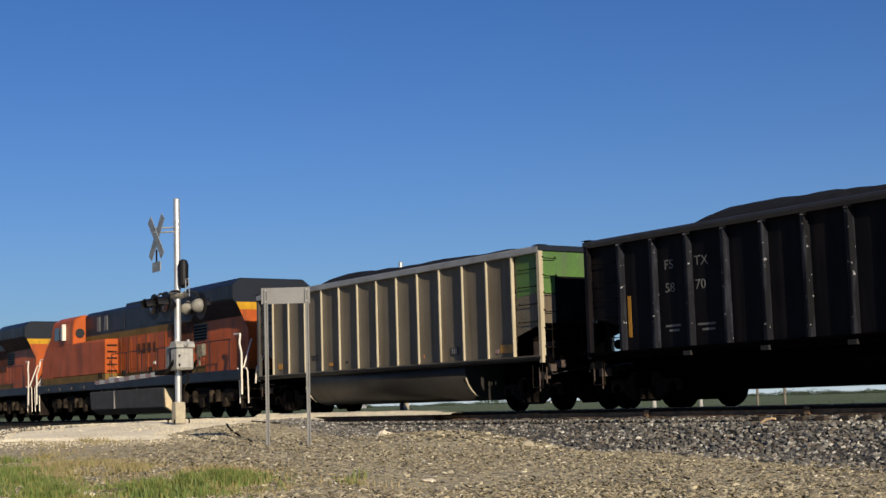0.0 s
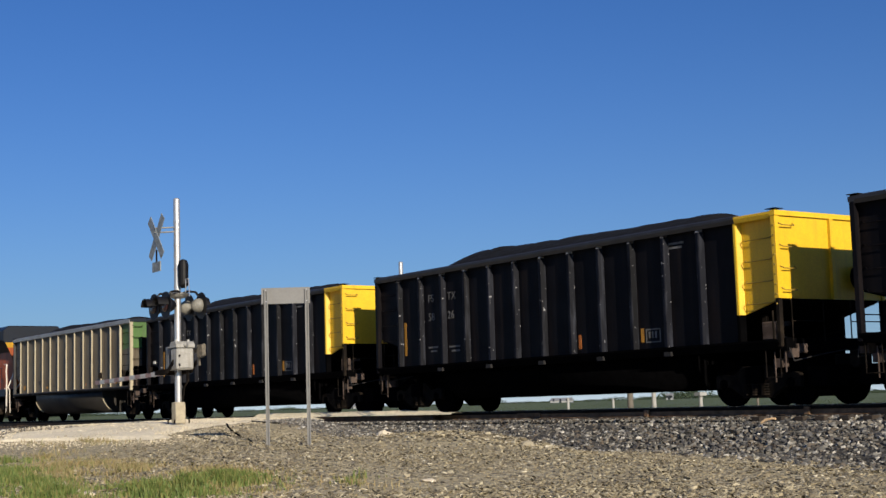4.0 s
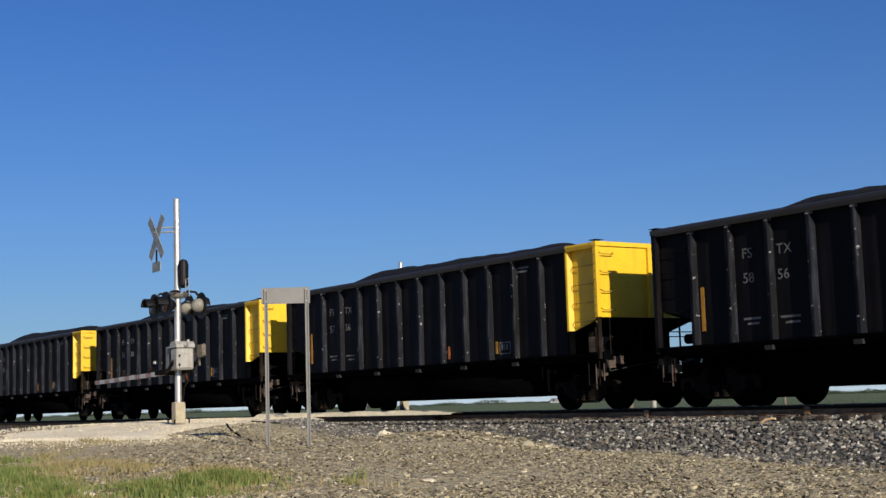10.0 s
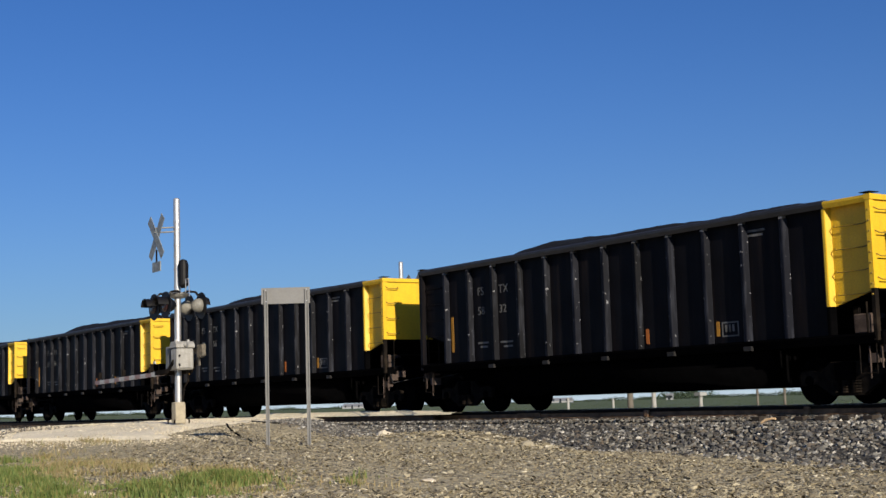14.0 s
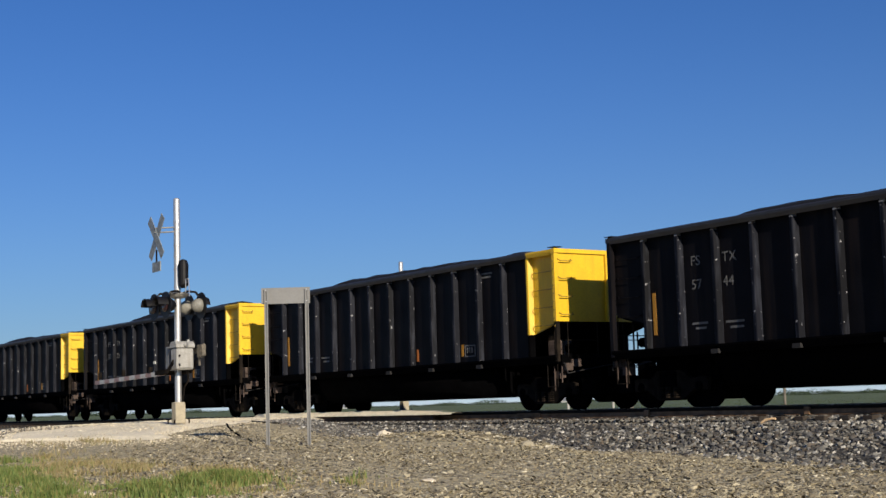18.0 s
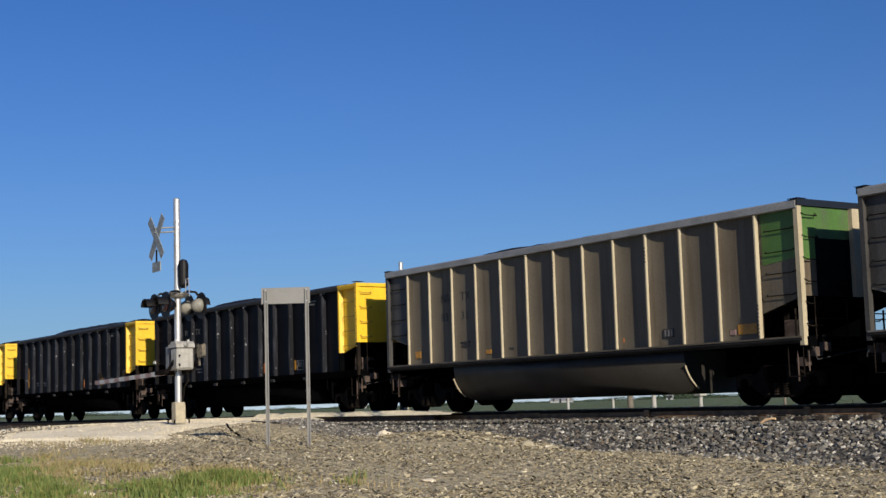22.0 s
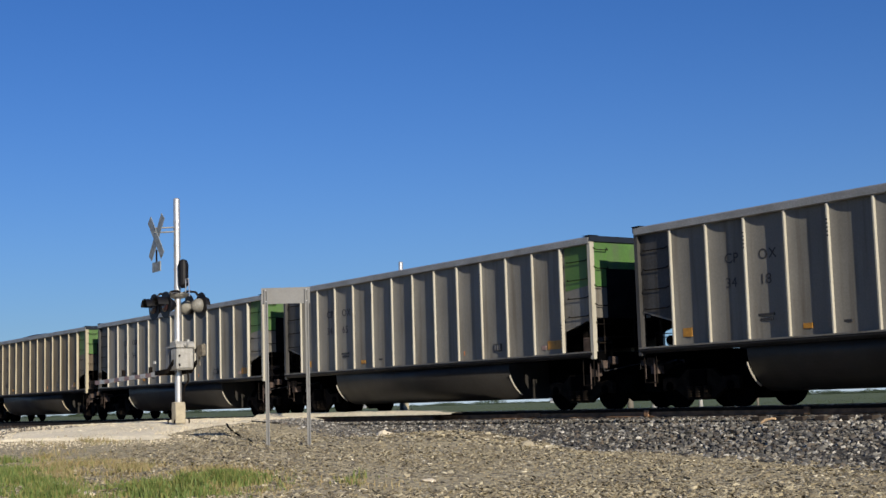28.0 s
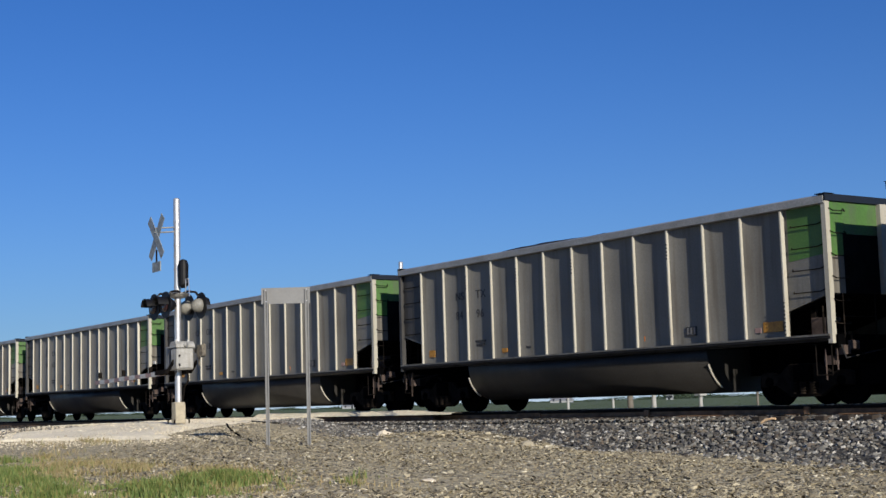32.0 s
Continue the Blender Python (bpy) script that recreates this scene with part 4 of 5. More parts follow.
        box(bm, px - HALF, px - HALF + w, -ym - 0.004, -yi, z, z + 0.045)
        part("stencil_bar", bm, mk, car)
    return car


def build_coal(name, high, seed, top):
    """A heaped load with rolling crests and sloping ends."""
    n, w = 56, 13
    verts, faces = [], []
    for i in range(n):
        x = -HALF + 0.05 + (2 * HALF - 0.1) * i / (n - 1)
        env = step((x + HALF + 0.2) / 3.6) * step((HALF - 0.6 - x) / 2.4)
        h = high * env * (0.92 + 0.16 * noise.noise((x * 0.45, seed * 3.1, 0)) + 0.07 * noise.noise((x * 1.7, seed * 5.3, 2))) * (1.04 - 0.22 * step((x + 5.0) / 9.0))
        for j in range(w):
            y = -1.39 + 2.78 * j / (w - 1)
            k = 1 - (abs(y) / 1.39) ** 1.7
            z = top - 0.22 + (h + 0.22) * (0.15 + 0.85 * k) * (env * 0.85 + 0.15) + 0.03 * noise.noise((x * 3, y * 3, seed))
            verts.append((x, y, z))
    for i in range(n - 1):
        for j in range(w - 1):
            faces.append((i * w + j, (i + 1) * w + j, (i + 1) * w + j + 1, i * w + j + 1))
    me = bpy.data.meshes.new(name)
    me.from_pydata(verts, [], faces)
    me.materials.append(COAL)
    return tagged(new(name, me), "black heaped coal filling a rail car", "coal", "coal loads of the train")


MOVERS = []


def rail_pose(x):
    return pose(x, MID, 0)


def wheels_of(ob):
    return [o for o in ob.children_recursive if o.name.startswith("wheelset")]


black_car = build_car("black", "black steel coal car with yellow end, loaded, rolling on rails")
alu_car = build_car("alu", "grey aluminium coal car with green end, loaded, rolling on rails")
# left end of each body at the start, its kind, heap height
CONSIST = [(-40.27, "alu", 0.50, ""), (-23.87, "black", 0.53, "FSTX 5870"), (-7.29, "black", 0.60, "FSTX 5826"), (9.27, "black", 0.46, "FSTX 5888"),
           (25.88, "black", 0.52, "FSTX 5756"), (42.46, "black", 0.42, "FSTX 5856"), (59.06, "black", 0.46, "FSTX 5832"), (75.68, "black", 0.44, ""),
           (92.30, "black", 0.40, "FSTX 5744"), (108.66, "alu", 0.37, "NSTX 8331"), (124.85, "alu", 0.30, "CPOX 3354"), (141.07, "alu", 0.30, "CPOX 3465"),
           (157.30, "alu", 0.30, "CPOX 3418"), (173.43, "alu", 0.36, "NSTX 8496"), (189.60, "alu", 0.28, "")]


def build_consist():
    used = {"black": False, "alu": False}
    for k, (x, style, high, words) in enumerate(CONSIST):
        src = black_car if style == "black" else alu_car
        m = rail_pose(x + HALF)
        if used[style]:
            car = copy_thing(src, m)
        else:
            car, used[style] = src, True
            src.matrix_basis = m
        MOVERS.append((car, x + HALF, 0.0))
        load = build_coal("coal_load", high, k + 1, TOP[style])
        load.matrix_basis = m
        MOVERS.append((load, x + HALF, 0.0))
        NUMBERS.append((car, words, WHITE_MARK if style == "black" else DARK_MARK, 0.0 if style == "black" else 0.12))


def build_numbers():
    """Reporting marks either side of the third rib, two letters or figures to a panel."""
    for car, words, material, dx in NUMBERS:
        for row, z in zip(words.split(), (2.92, 2.43)):
            for part_row, x in ((row[:2], 2.38 + dx), (row[2:], 3.28 + dx * 1.1)):
                ob = lettering(part_row, 0.29, material, car, (x - HALF, -INSET["alu" if dx else "black"] - 0.006, z - dx * 0.5), 0.003)
                if dx:
                    for v in ob.data.vertices:
                        v.co.z += bow(x + v.co.x)


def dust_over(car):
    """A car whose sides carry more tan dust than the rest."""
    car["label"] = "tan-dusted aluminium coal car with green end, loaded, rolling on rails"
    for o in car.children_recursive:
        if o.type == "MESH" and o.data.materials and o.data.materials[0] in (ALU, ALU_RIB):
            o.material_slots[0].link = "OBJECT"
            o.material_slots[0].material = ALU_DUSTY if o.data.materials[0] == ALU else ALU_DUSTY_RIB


NUMBERS = []
build_consist()
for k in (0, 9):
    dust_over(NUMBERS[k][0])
build_numbers()


# ---- locomotives ----
def hood(bm, x0, x1, w, z0, z1, cut=0.12):
    prism(bm, [(-w, z0), (w, z0), (w, z1 - cut), (w - cut, z1), (-w + cut, z1), (-w, z1 - cut)], "x", x0, x1)


def build_loco():
    """Cab end towards -x, radiator end towards +x."""
    loco = tagged(new("locomotive"), "orange and black diesel locomotive with yellow stripes, hauling coal cars", "locomotive", "locomotives of the train")
    bm = bmesh.new()
    box(bm, -10.4, 10.4, -1.52, 1.52, 1.22, 1.58)
    part("underframe", bm, LOCO_BLACK, loco, "black deck with worn edge", bevel=0.03)
    bm = bmesh.new()
    prism(bm, [(-9.9, 1.58), (-8.4, 1.58), (-8.4, 3.9), (-8.75, 3.5), (-9.3, 3.2), (-9.75, 2.8), (-9.9, 2.4)], "y", -1.49, 1.49)
    part("nose", bm, ORANGE, loco, bevel=0.06)
    bm = bmesh.new()
    prism(bm, [(-1.495, 3.2), (1.495, 3.2), (1.495, 3.9), (1.42, 4.3), (1.05, 4.5), (-1.05, 4.5), (-1.42, 4.3), (-1.495, 3.9)], "x", -8.5, -5.75)
    cab = part("cab", bm, ORANGE, loco, "orange crew cab", bevel=0.05)
    for x0, x1 in ((-8.1, -7.5), (-7.35, -6.75)):
        for s in (-1, 1):
            bm = bmesh.new()
            box(bm, x0, x1, s * 1.49 - 0.02, s * 1.49 + 0.02, 3.5, 4.05)
            part("cab_window", bm, GLASS, cab, bevel=0.008)
    bm = bmesh.new()
    box(bm, -6.75, -6.62, -1.66, -1.5, 3.45, 4.15)
    part("mirror", bm, RAILING, cab)
    bm = bmesh.new()
    tube(bm, (-5.74, -1.2, 3.72), (-5.69, -1.2, 3.72), 0.2, 16)
    part("cab_rear_window", bm, GLASS, cab)
    bm = bmesh.new()
    hood(bm, -9.85, -1.95, 1.495, 1.582, 1.868, 0.002)
    part("cab_skirt", bm, GOLD_SHADE, cab)
    bm = bmesh.new()
    hood(bm, -8.4, -1.95, 1.5, 1.87, 3.28, 0.05)
    part("equipment_cabinet", bm, ORANGE, loco, "orange equipment cabinet", bevel=0.03)
    for z0, z1, m, nm in ((1.58, 1.86, GOLD_SHADE, "lower_stripe"), (1.86, 3.3, ORANGE, "hood_side"), (3.3, 3.55, GOLD_SHADE, "upper_stripe"), (3.55, 4.55, LOCO_BLACK, "hood_top")):
        bm = bmesh.new()
        hood(bm, -5.7, 6.6, 0.95, z0, z1, 0.14 if nm == "hood_top" else 0.002)
        h = part(nm, bm, m, loco)
        if nm == "hood_side":
            for k in range(9):
                x = -1.2 + k * 0.86
                bm = bmesh.new()
                box(bm, x, x + 0.76, -0.962, -0.945, 2.0, 3.2)
                part("hood_door", bm, ORANGE, h, bevel=0.004)
            for k in range(4):
                bm = bmesh.new()
                box(bm, 0.1 + k * 0.55, 0.45 + k * 0.55, -0.972, -0.9625, 2.55, 2.95)
                part("emblem_bar", bm, HOOD_DARK, h)
    bm = bmesh.new()
    box(bm, -10.2, 10.2, -1.1, 1.1, 0.70, 1.215)
    part("centre_frame", bm, UNDER, loco)
    for x0, x1, z0, z1, m in ((3.55, 5.5, 2.45, 3.5, HOOD_DARK), (5.58, 6.75, 2.75, 3.36, LOCO_BLACK), (8.3, 8.55, 1.95, 3.2, ORANGE), (2.2, 3.4, 3.62, 4.3, LOCO_BLACK), (-2.4, -1.2, 3.62, 4.25, LOCO_BLACK)):
        bm = bmesh.new()
        box(bm, x0, x1, -0.985, -0.93, z0, z1)
        part("side_panel", bm, m, loco, "dark brown hood panel" if m == HOOD_DARK else "", bevel=0.012)
    for k in range(5):
        bm = bmesh.new()
        box(bm, 5.64, 6.69, -1.01, -0.98, 2.80 + 0.11 * k, 2.85 + 0.11 * k)
        part("louvre", bm, UNDER, loco)
    for k in range(8):
        bm = bmesh.new()
        box(bm, -1.6 + 0.9 * k, -1.57 + 0.9 * k, -0.985, -0.94, 1.88, 3.3)
        part("door_seam", bm, HOOD_DARK, loco)
    for k in range(6):
        bm = bmesh.new()
        tube(bm, (-3.4 + 1.35 * k, -1.3, 1.12), (-3.4 + 1.35 * k, -1.3, 1.3), 0.085, 10)
        part("pipe_joint", bm, CHORD, loco)
    bm = bmesh.new()
    pipe(bm, [(-3.6, -1.38, 1.17), (4.3, -1.38, 1.17)], 0.03, 6)
    part("air_pipe", bm, LOCO_GRIME, loco)
    bm = bmesh.new()
    box(bm, -1.0, -0.94, -1.515, -1.44, 0.44, 1.14)
    part("tank_band", bm, CHORD, loco)
    for k in range(2):
        bm = bmesh.new()
        box(bm, -4.3 + k * 0.85, -3.95 + k * 0.85, -0.97, -0.94, 3.7, 4.3)
        part("air_intake", bm, CHORD, loco)
    bm = bmesh.new()
    prism(bm, [(-2.2, 4.5), (1.2, 4.5), (0.9, 4.72), (-1.9, 4.72)], "y", -0.6, 0.6)
    part("exhaust_housing", bm, LOCO_BLACK, loco, bevel=0.03)
    bm = bmesh.new()
    hood(bm, 6.6, 10.0, 0.98, 1.58, 3.45, 0.002)
    part("radiator_base", bm, ORANGE, loco)
    bm = bmesh.new()
    prism(bm, [(-0.98, 3.4), (0.98, 3.4), (1.5, 3.95), (1.5, 4.45), (1.2, 4.68), (-1.2, 4.68), (-1.5, 4.45), (-1.5, 3.95)], "x", 5.6, 9.9)
    rad = part("radiator", bm, LOCO_BLACK, loco, "flared black radiator housing", bevel=0.03)
    for k in range(6):
        bm = bmesh.new()
        box(bm, 5.9 + 0.62 * k, 6.4 + 0.62 * k, -1.515, -1.49, 4.0, 4.42)
        part("radiator_grille", bm, LOCO_BLACK, rad)
    for z0, z1, m in ((1.9, 3.6, ORANGE), (3.602, 3.85, GOLD)):
        bm = bmesh.new()
        w = 0.97
        if z0 < 3.5:
            prism(bm, [(-w, z0), (w, z0), (w, 2.9), (1.3, z1), (-1.3, z1), (-w, 2.9)], "x", 10.0, 10.03)
        else:
            prism(bm, [(-1.3, z0), (1.3, z0), (1.42, z1), (-1.42, z1)], "x", 9.99, 10.035)
        part("rear_panel", bm, m, loco)
    bm = bmesh.new()
    prism(bm, [(-1.45, 0.42), (-1.5, 1.15), (1.5, 1.15), (1.45, 0.42), (1.1, 0.2), (-1.1, 0.2)], "x", -3.7, 4.0)
    tank = part("fuel_tank", bm, TANK, loco, "dusty black fuel tank", bevel=0.03)
    bm = bmesh.new()
    prism(bm, [(-1.42, 0.45), (-1.46, 1.12), (1.46, 1.12), (1.42, 0.45), (1.08, 0.23), (-1.08, 0.23)], "x", 4.0, 4.03)
    part("tank_end", bm, TANK_END_SUN, tank, "pale tank end with sunlight put into its colour")
    for x in (-6.6, 7.0):
        t = new("truck")
        t.parent, t.location = loco, (x, 0, 0)
        bm = bmesh.new()
        prism(bm, [(-2.5, 0.62), (-2.5, 0.95), (-1.9, 1.0), (-1.2, 0.75), (-0.6, 1.05), (0.6, 1.05), (1.2, 0.75), (1.9, 1.0), (2.5, 0.95), (2.5, 0.62), (1.9, 0.5), (1.1, 0.62), (0.4, 0.45), (-0.4, 0.45), (-1.1, 0.62), (-1.9, 0.5)], "y", -1.28, -1.1)
        f = part("side_frame", bm, LOCO_GRIME, t, "dusty cast truck frame", bevel=0.02)
        again("side_frame", f, t, (0, 2.38, 0))
        for k in (-1.85, 0.0, 1.85):
            build_wheelset(t, (k, 0, 0.52), 0.52)
            for s in (-1, 1):
                bm = bmesh.new()
                tube(bm, (k, s * 1.1, 0.52), (k, s * 1.36, 0.52), 0.17, 12)
                part("journal_box", bm, LOCO_GRIME, t)
        for k in (-1.3, -0.5, 0.9, 1.4):
            bm = bmesh.new()
            tube(bm, (k, -1.34, 0.55), (k, -1.34, 0.95), 0.11, 10)
            part("brake_cylinder", bm, LOCO_GRIME, t)
    for e in (-1, 1):
        for s in (-1, 1):
            bm = bmesh.new()
            pipe(bm, [(e * 10.55, s * 1.5, 0.75), (e * 10.55, s * 1.5, 2.1), (e * 10.3, s * 1.45, 2.45), (e * 10.3, s * 1.42, 2.75), (e * 9.7, s * 1.35, 2.78)], 0.035, 8)
            part("corner_handrail", bm, RAILING, loco, "white painted corner handrail")
            bm = bmesh.new()
            pipe(bm, [(e * 10.95, s * 1.2, 1.1), (e * 10.95, s * 1.15, 1.6), (e * 10.9, s * 0.7, 2.2)], 0.03, 8)
            part("end_handrail", bm, RAILING, loco)
            bm = bmesh.new()
            for k in range(4):
                box(bm, e * 10.35 if e > 0 else -10.85, e * 10.85 if e > 0 else -10.35, s * 1.2 - 0.22, s * 1.2 + 0.22, 0.3 + 0.3 * k, 0.34 + 0.3 * k)
            box(bm, e * 10.35 - 0.02, e * 10.35 + 0.02, s * 1.2 - 0.24, s * 1.2 + 0.24, 0.28, 1.3)
            part("steps", bm, LOCO_GRIME, loco, "dusty boarding steps")
            for q in (10.30, 10.92):
                bm = bmesh.new()
                pipe(bm, [(e * q, s * 1.44, 0.45), (e * q, s * 1.47, 1.5), (e * (q - 0.12), s * 1.47, 1.62)], 0.024, 6)
                part("step_handrail", bm, RAILING, loco)
            bm = bmesh.new()
            pipe(bm, [(e * 10.6, s * 1.46, 1.62), (e * 10.25, s * 1.0, 2.55), (e * 10.1, s * 0.9, 2.6)], 0.028, 6)
            part("sloping_handrail", bm, RAILING, loco)
        bm = bmesh.new()
        box(bm, min(e * 10.4, e * 10.9), max(e * 10.4, e * 10.9), -1.4, 1.4, 1.2, 1.56)
        prism(bm, [(e * 10.4, 0.25), (e * 10.95, 0.2), (e * 10.95, 0.3), (e * 10.5, 0.75)], "y", -1.3, 1.3)
        part("end_plate", bm, UNDER, loco)
        bm = bmesh.new()
        box(bm, min(e * 10.5, e * 11.15), max(e * 10.5, e * 11.15), -0.14, 0.14, 0.74, 1.02)
        part("coupler", bm, LOCO_GRIME, loco, bevel=0.02)
    bm = bmesh.new()
    pipe(bm, [(-1.4, -1.42, 2.62), (9.6, -1.42, 2.62)], 0.018, 6)
    part("side_handrail", bm, LOCO_BLACK, loco)
    for k in range(8):
        bm = bmesh.new()
        tube(bm, (-1.4 + k * 1.55, -1.42, 1.56), (-1.4 + k * 1.55, -1.42, 2.62), 0.018, 6)
        part("stanchion", bm, LOCO_BLACK, loco)
    bm = bmesh.new()
    for k in range(4):
        box(bm, -9.2 + 1.5 * k, -8.75 + 1.5 * k, -1.56, -1.525, 1.32, 1.42)
    part("sill_marks", bm, TANK, loco)
    # Added white blocks imitate the bright sunlit edge of the walkway.
    for x in (-1.5, 1.6):
        bm = bmesh.new()
        box(bm, x, x + 0.85, -1.5, -1.25, 1.6, 1.7)
        part("walkway_box", bm, RAILING, loco, "white block standing in for the sunlit walkway edge", bevel=0.01)
    for k in range(5):
        bm = bmesh.new()
        box(bm, -1.96, -1.90, -1.42, -1.0, 1.95 + 0.26 * k, 2.0 + 0.26 * k)
        part("cabinet_rung", bm, LOCO_GRIME, loco)
    for x in (-2.6, -1.8, -1.1, 1.2):
        bm = bmesh.new()
        tube(bm, (x, -1.35, 1.1), (x, -1.35, 1.3), 0.1, 10)
        part("tank_fitting", bm, CHORD, loco)
    return loco


loco = build_loco()
LOCO_X = (-52.2, -74.5)
loco.matrix_basis = rail_pose(LOCO_X[0])
MOVERS.append((loco, LOCO_X[0], 0.0))
loco_ahead = copy_thing(loco, rail_pose(LOCO_X[1]))
MOVERS.append((loco_ahead, LOCO_X[1], 0.0))


# ---- crossing signals ----
def build_signal(label):
    """Mast with its foot at the origin; road traffic comes from -y; the gate arm points to -x."""
    m = tagged(new("crossing_signal"), label, "crossing signal", "crossing signals")
    bm = bmesh.new()
    lathe(bm, [(0.075, 0.35), (0.075, 5.03), (0.06, 5.05)], "z", 18)
    part("mast", bm, STEEL, m, "bare aluminium mast", smooth=False)
    bm = bmesh.new()
    prism(bm, [(-0.12, -0.05), (0.12, -0.05), (0.12, 0.36), (0.09, 0.43), (-0.09, 0.43), (-0.12, 0.36)], "y", -0.12, 0.12)
    part("base", bm, CONCRETE, m, "weathered cast mast base", bevel=0.015)
    for k in range(4):
        bm = bmesh.new()
        x, y = 0.22 * (1 if k % 2 else -1), 0.22 * (1 if k > 1 else -1)
        tube(bm, (x * 0.8, y * 0.8, -0.05), (x * 0.8, y * 0.8, 0.04), 0.02, 6)
        part("anchor_bolt", bm, GRIME, m)
    # crossbuck
    for k, a in enumerate((-50, 50)):
        bm = bmesh.new()
        box(bm, -0.58, 0.58, -0.006, 0.006, -0.11, 0.11)
        o = part("crossbuck_blade", bm, BLADE, m, "dull grey back of a crossbuck blade")
        o.matrix_basis = pose(-0.07, -0.46 - 0.016 * k, 4.14, 0, a, 0)
    bm = bmesh.new()
    for z in (4.38, 4.28):
        tube(bm, (0, -0.06, z), (-0.1, -0.50, z - 0.03), 0.018, 6)
    part("crossbuck_bracket", bm, CHORD, m)
    bm = bmesh.new()
    tube(bm, (-0.06, -0.47, 3.56), (-0.06, -0.47, 3.86), 0.022, 6)
    part("plate_stem", bm, SIGNAL_BLACK, m)
    bm = bmesh.new()
    box(bm, -0.29, 0.17, -0.48, -0.46, 3.36, 3.58)
    part("track_count_plate", bm, BLADE, m, "small grey plate")
    for z in (4.5, 4.35, 3.95, 3.7, 3.4, 3.0):
        bm = bmesh.new()
        lathe(bm, [(0.085, z), (0.085, z + 0.035)], "z", 14)
        part("clamp", bm, STEEL, m)
    # bell
    bm = bmesh.new()
    lathe(bm, [(0.05, 2.98), (0.11, 3.05), (0.12, 3.5), (0.09, 3.6), (0.03, 3.63)], "z", 14)
    o = part("bell", bm, SIGNAL_BLACK, m, "dark bell housing")
    o.location = (0.2, 0.06, 0)
    # lamps: two facing each way
    bm = bmesh.new()
    lathe(bm, [(0.09, 2.75), (0.20, 2.79), (0.285, 2.85), (0.27, 2.87), (0.11, 2.90)], "z", 20)
    part("cross_arm", bm, BOXPAINT, m, "pale lamp cross-arm")
    for side in (-1, 1):
        for x in (-0.33, 0.33):
            bm = bmesh.new()
            pipe(bm, [(x * 0.6, 0.0, 2.84), (x * 0.9, side * 0.12, 2.90), (x, side * 0.30, 2.88), (x, side * 0.37, 2.78)], 0.025, 8)
            part("lamp_bracket", bm, SIGNAL_BLACK, m)
    for side in (-1, 1):
        for x in (-0.33, 0.33):
            lamp = new("flasher")
            lamp.parent, lamp.location = m, (x, side * 0.37, 2.58)
            if side > 0:
                lamp.rotation_euler[2] = math.pi
            bm = bmesh.new()
            lathe(bm, [(0.30, -0.06), (0.30, -0.05)], "y", 28)
            part("background", bm, SIGNAL_BLACK, lamp, "round black background")
            bm = bmesh.new()
            lathe(bm, [(0.16, -0.08), (0.15, -0.10), (0.08, -0.12)], "y", 18)
            part("lens", bm, RED_LENS, lamp, "red lens, dark")
            bm = bmesh.new()
            lathe(bm, [(0.15, -0.052), (0.165, -0.01), (0.155, 0.05), (0.125, 0.11), (0.08, 0.16), (0.03, 0.18)], "y", 18)
            part("housing", bm, SIGNAL_BLACK if side < 0 else LAMP_GREY, lamp, "" if side < 0 else "pale rounded lamp housing", smooth=True)
            bm = bmesh.new()
            for a in np.linspace(0, math.pi, 13)[:-1]:
                b2, far = a + math.pi / 12, -0.30 if side < 0 else -0.2
                q = [bm.verts.new((r * math.cos(c), y, r * math.sin(c))) for r, c, y in ((0.175, a, -0.06), (0.175, b2, -0.06), (0.175, b2, far), (0.175, a, far))]
                bm.faces.new(q)
                q = [bm.verts.new((r * math.cos(c), y, r * math.sin(c))) for r, c, y in ((0.185, a, -0.06), (0.185, b2, -0.06), (0.185, b2, far), (0.185, a, far))]
                bm.faces.new(q[::-1])
            part("hood", bm, SIGNAL_BLACK, lamp)
    bm = bmesh.new()
    pipe(bm, [(0.45, 0, 2.85), (0.47, 0, 3.15), (0.62, 0, 3.15), (0.66, 0, 2.75)], 0.012, 6)
    part("wire_bracket", bm, STEEL, m)
    # gate mechanism
    bm = bmesh.new()
    box(bm, 0.10, 0.44, -0.22, 0.19, 1.14, 1.62)
    part("gate_mechanism", bm, BOXPAINT, m, "grey gate machine case", bevel=0.03)
    bm = bmesh.new()
    prism(bm, [(0.08, 1.625), (0.46, 1.625), (0.46, 1.70), (0.38, 1.77), (0.15, 1.77), (0.08, 1.70)], "y", -0.24, 0.21)
    part("case_lid", bm, BOXPAINT, m, "pale hinged lid", bevel=0.01)
    bm = bmesh.new()
    box(bm, 0.442, 0.46, -0.17, 0.14, 1.18, 1.5)
    part("case_door", bm, BOXPAINT, m, bevel=0.006)
    bm = bmesh.new()
    lathe(bm, [(0.055, 0.0), (0.055, 0.025), (0.02, 0.035)], "x", 14)
    part("case_boss", bm, SIGN_BACK, m, "round cast boss").location = (0.462, -0.015, 1.69)
    for z in (1.22, 1.42):
        bm = bmesh.new()
        box(bm, 0.46, 0.475, -0.185, -0.15, z, z + 0.05)
        part("case_hinge", bm, GRIME, m)
    bm = bmesh.new()
    for y in (-0.16, 0.13):
        lathe(bm, [(0.03, 1.77), (0.03, 1.80), (0.012, 1.82)], "z", 8)
        for v in list(bm.verts)[-24:]:
            v.co += Vector((0.27, y, 0))
    part("lid_bolts", bm, WHITE_SHEET, m)
    for z in (1.15, 1.55):
        bm = bmesh.new()
        box(bm, -0.10, 0.10, -0.11, 0.11, z, z + 0.07)
        part("mast_clamp", bm, STEEL, m, bevel=0.01)
    bm = bmesh.new()
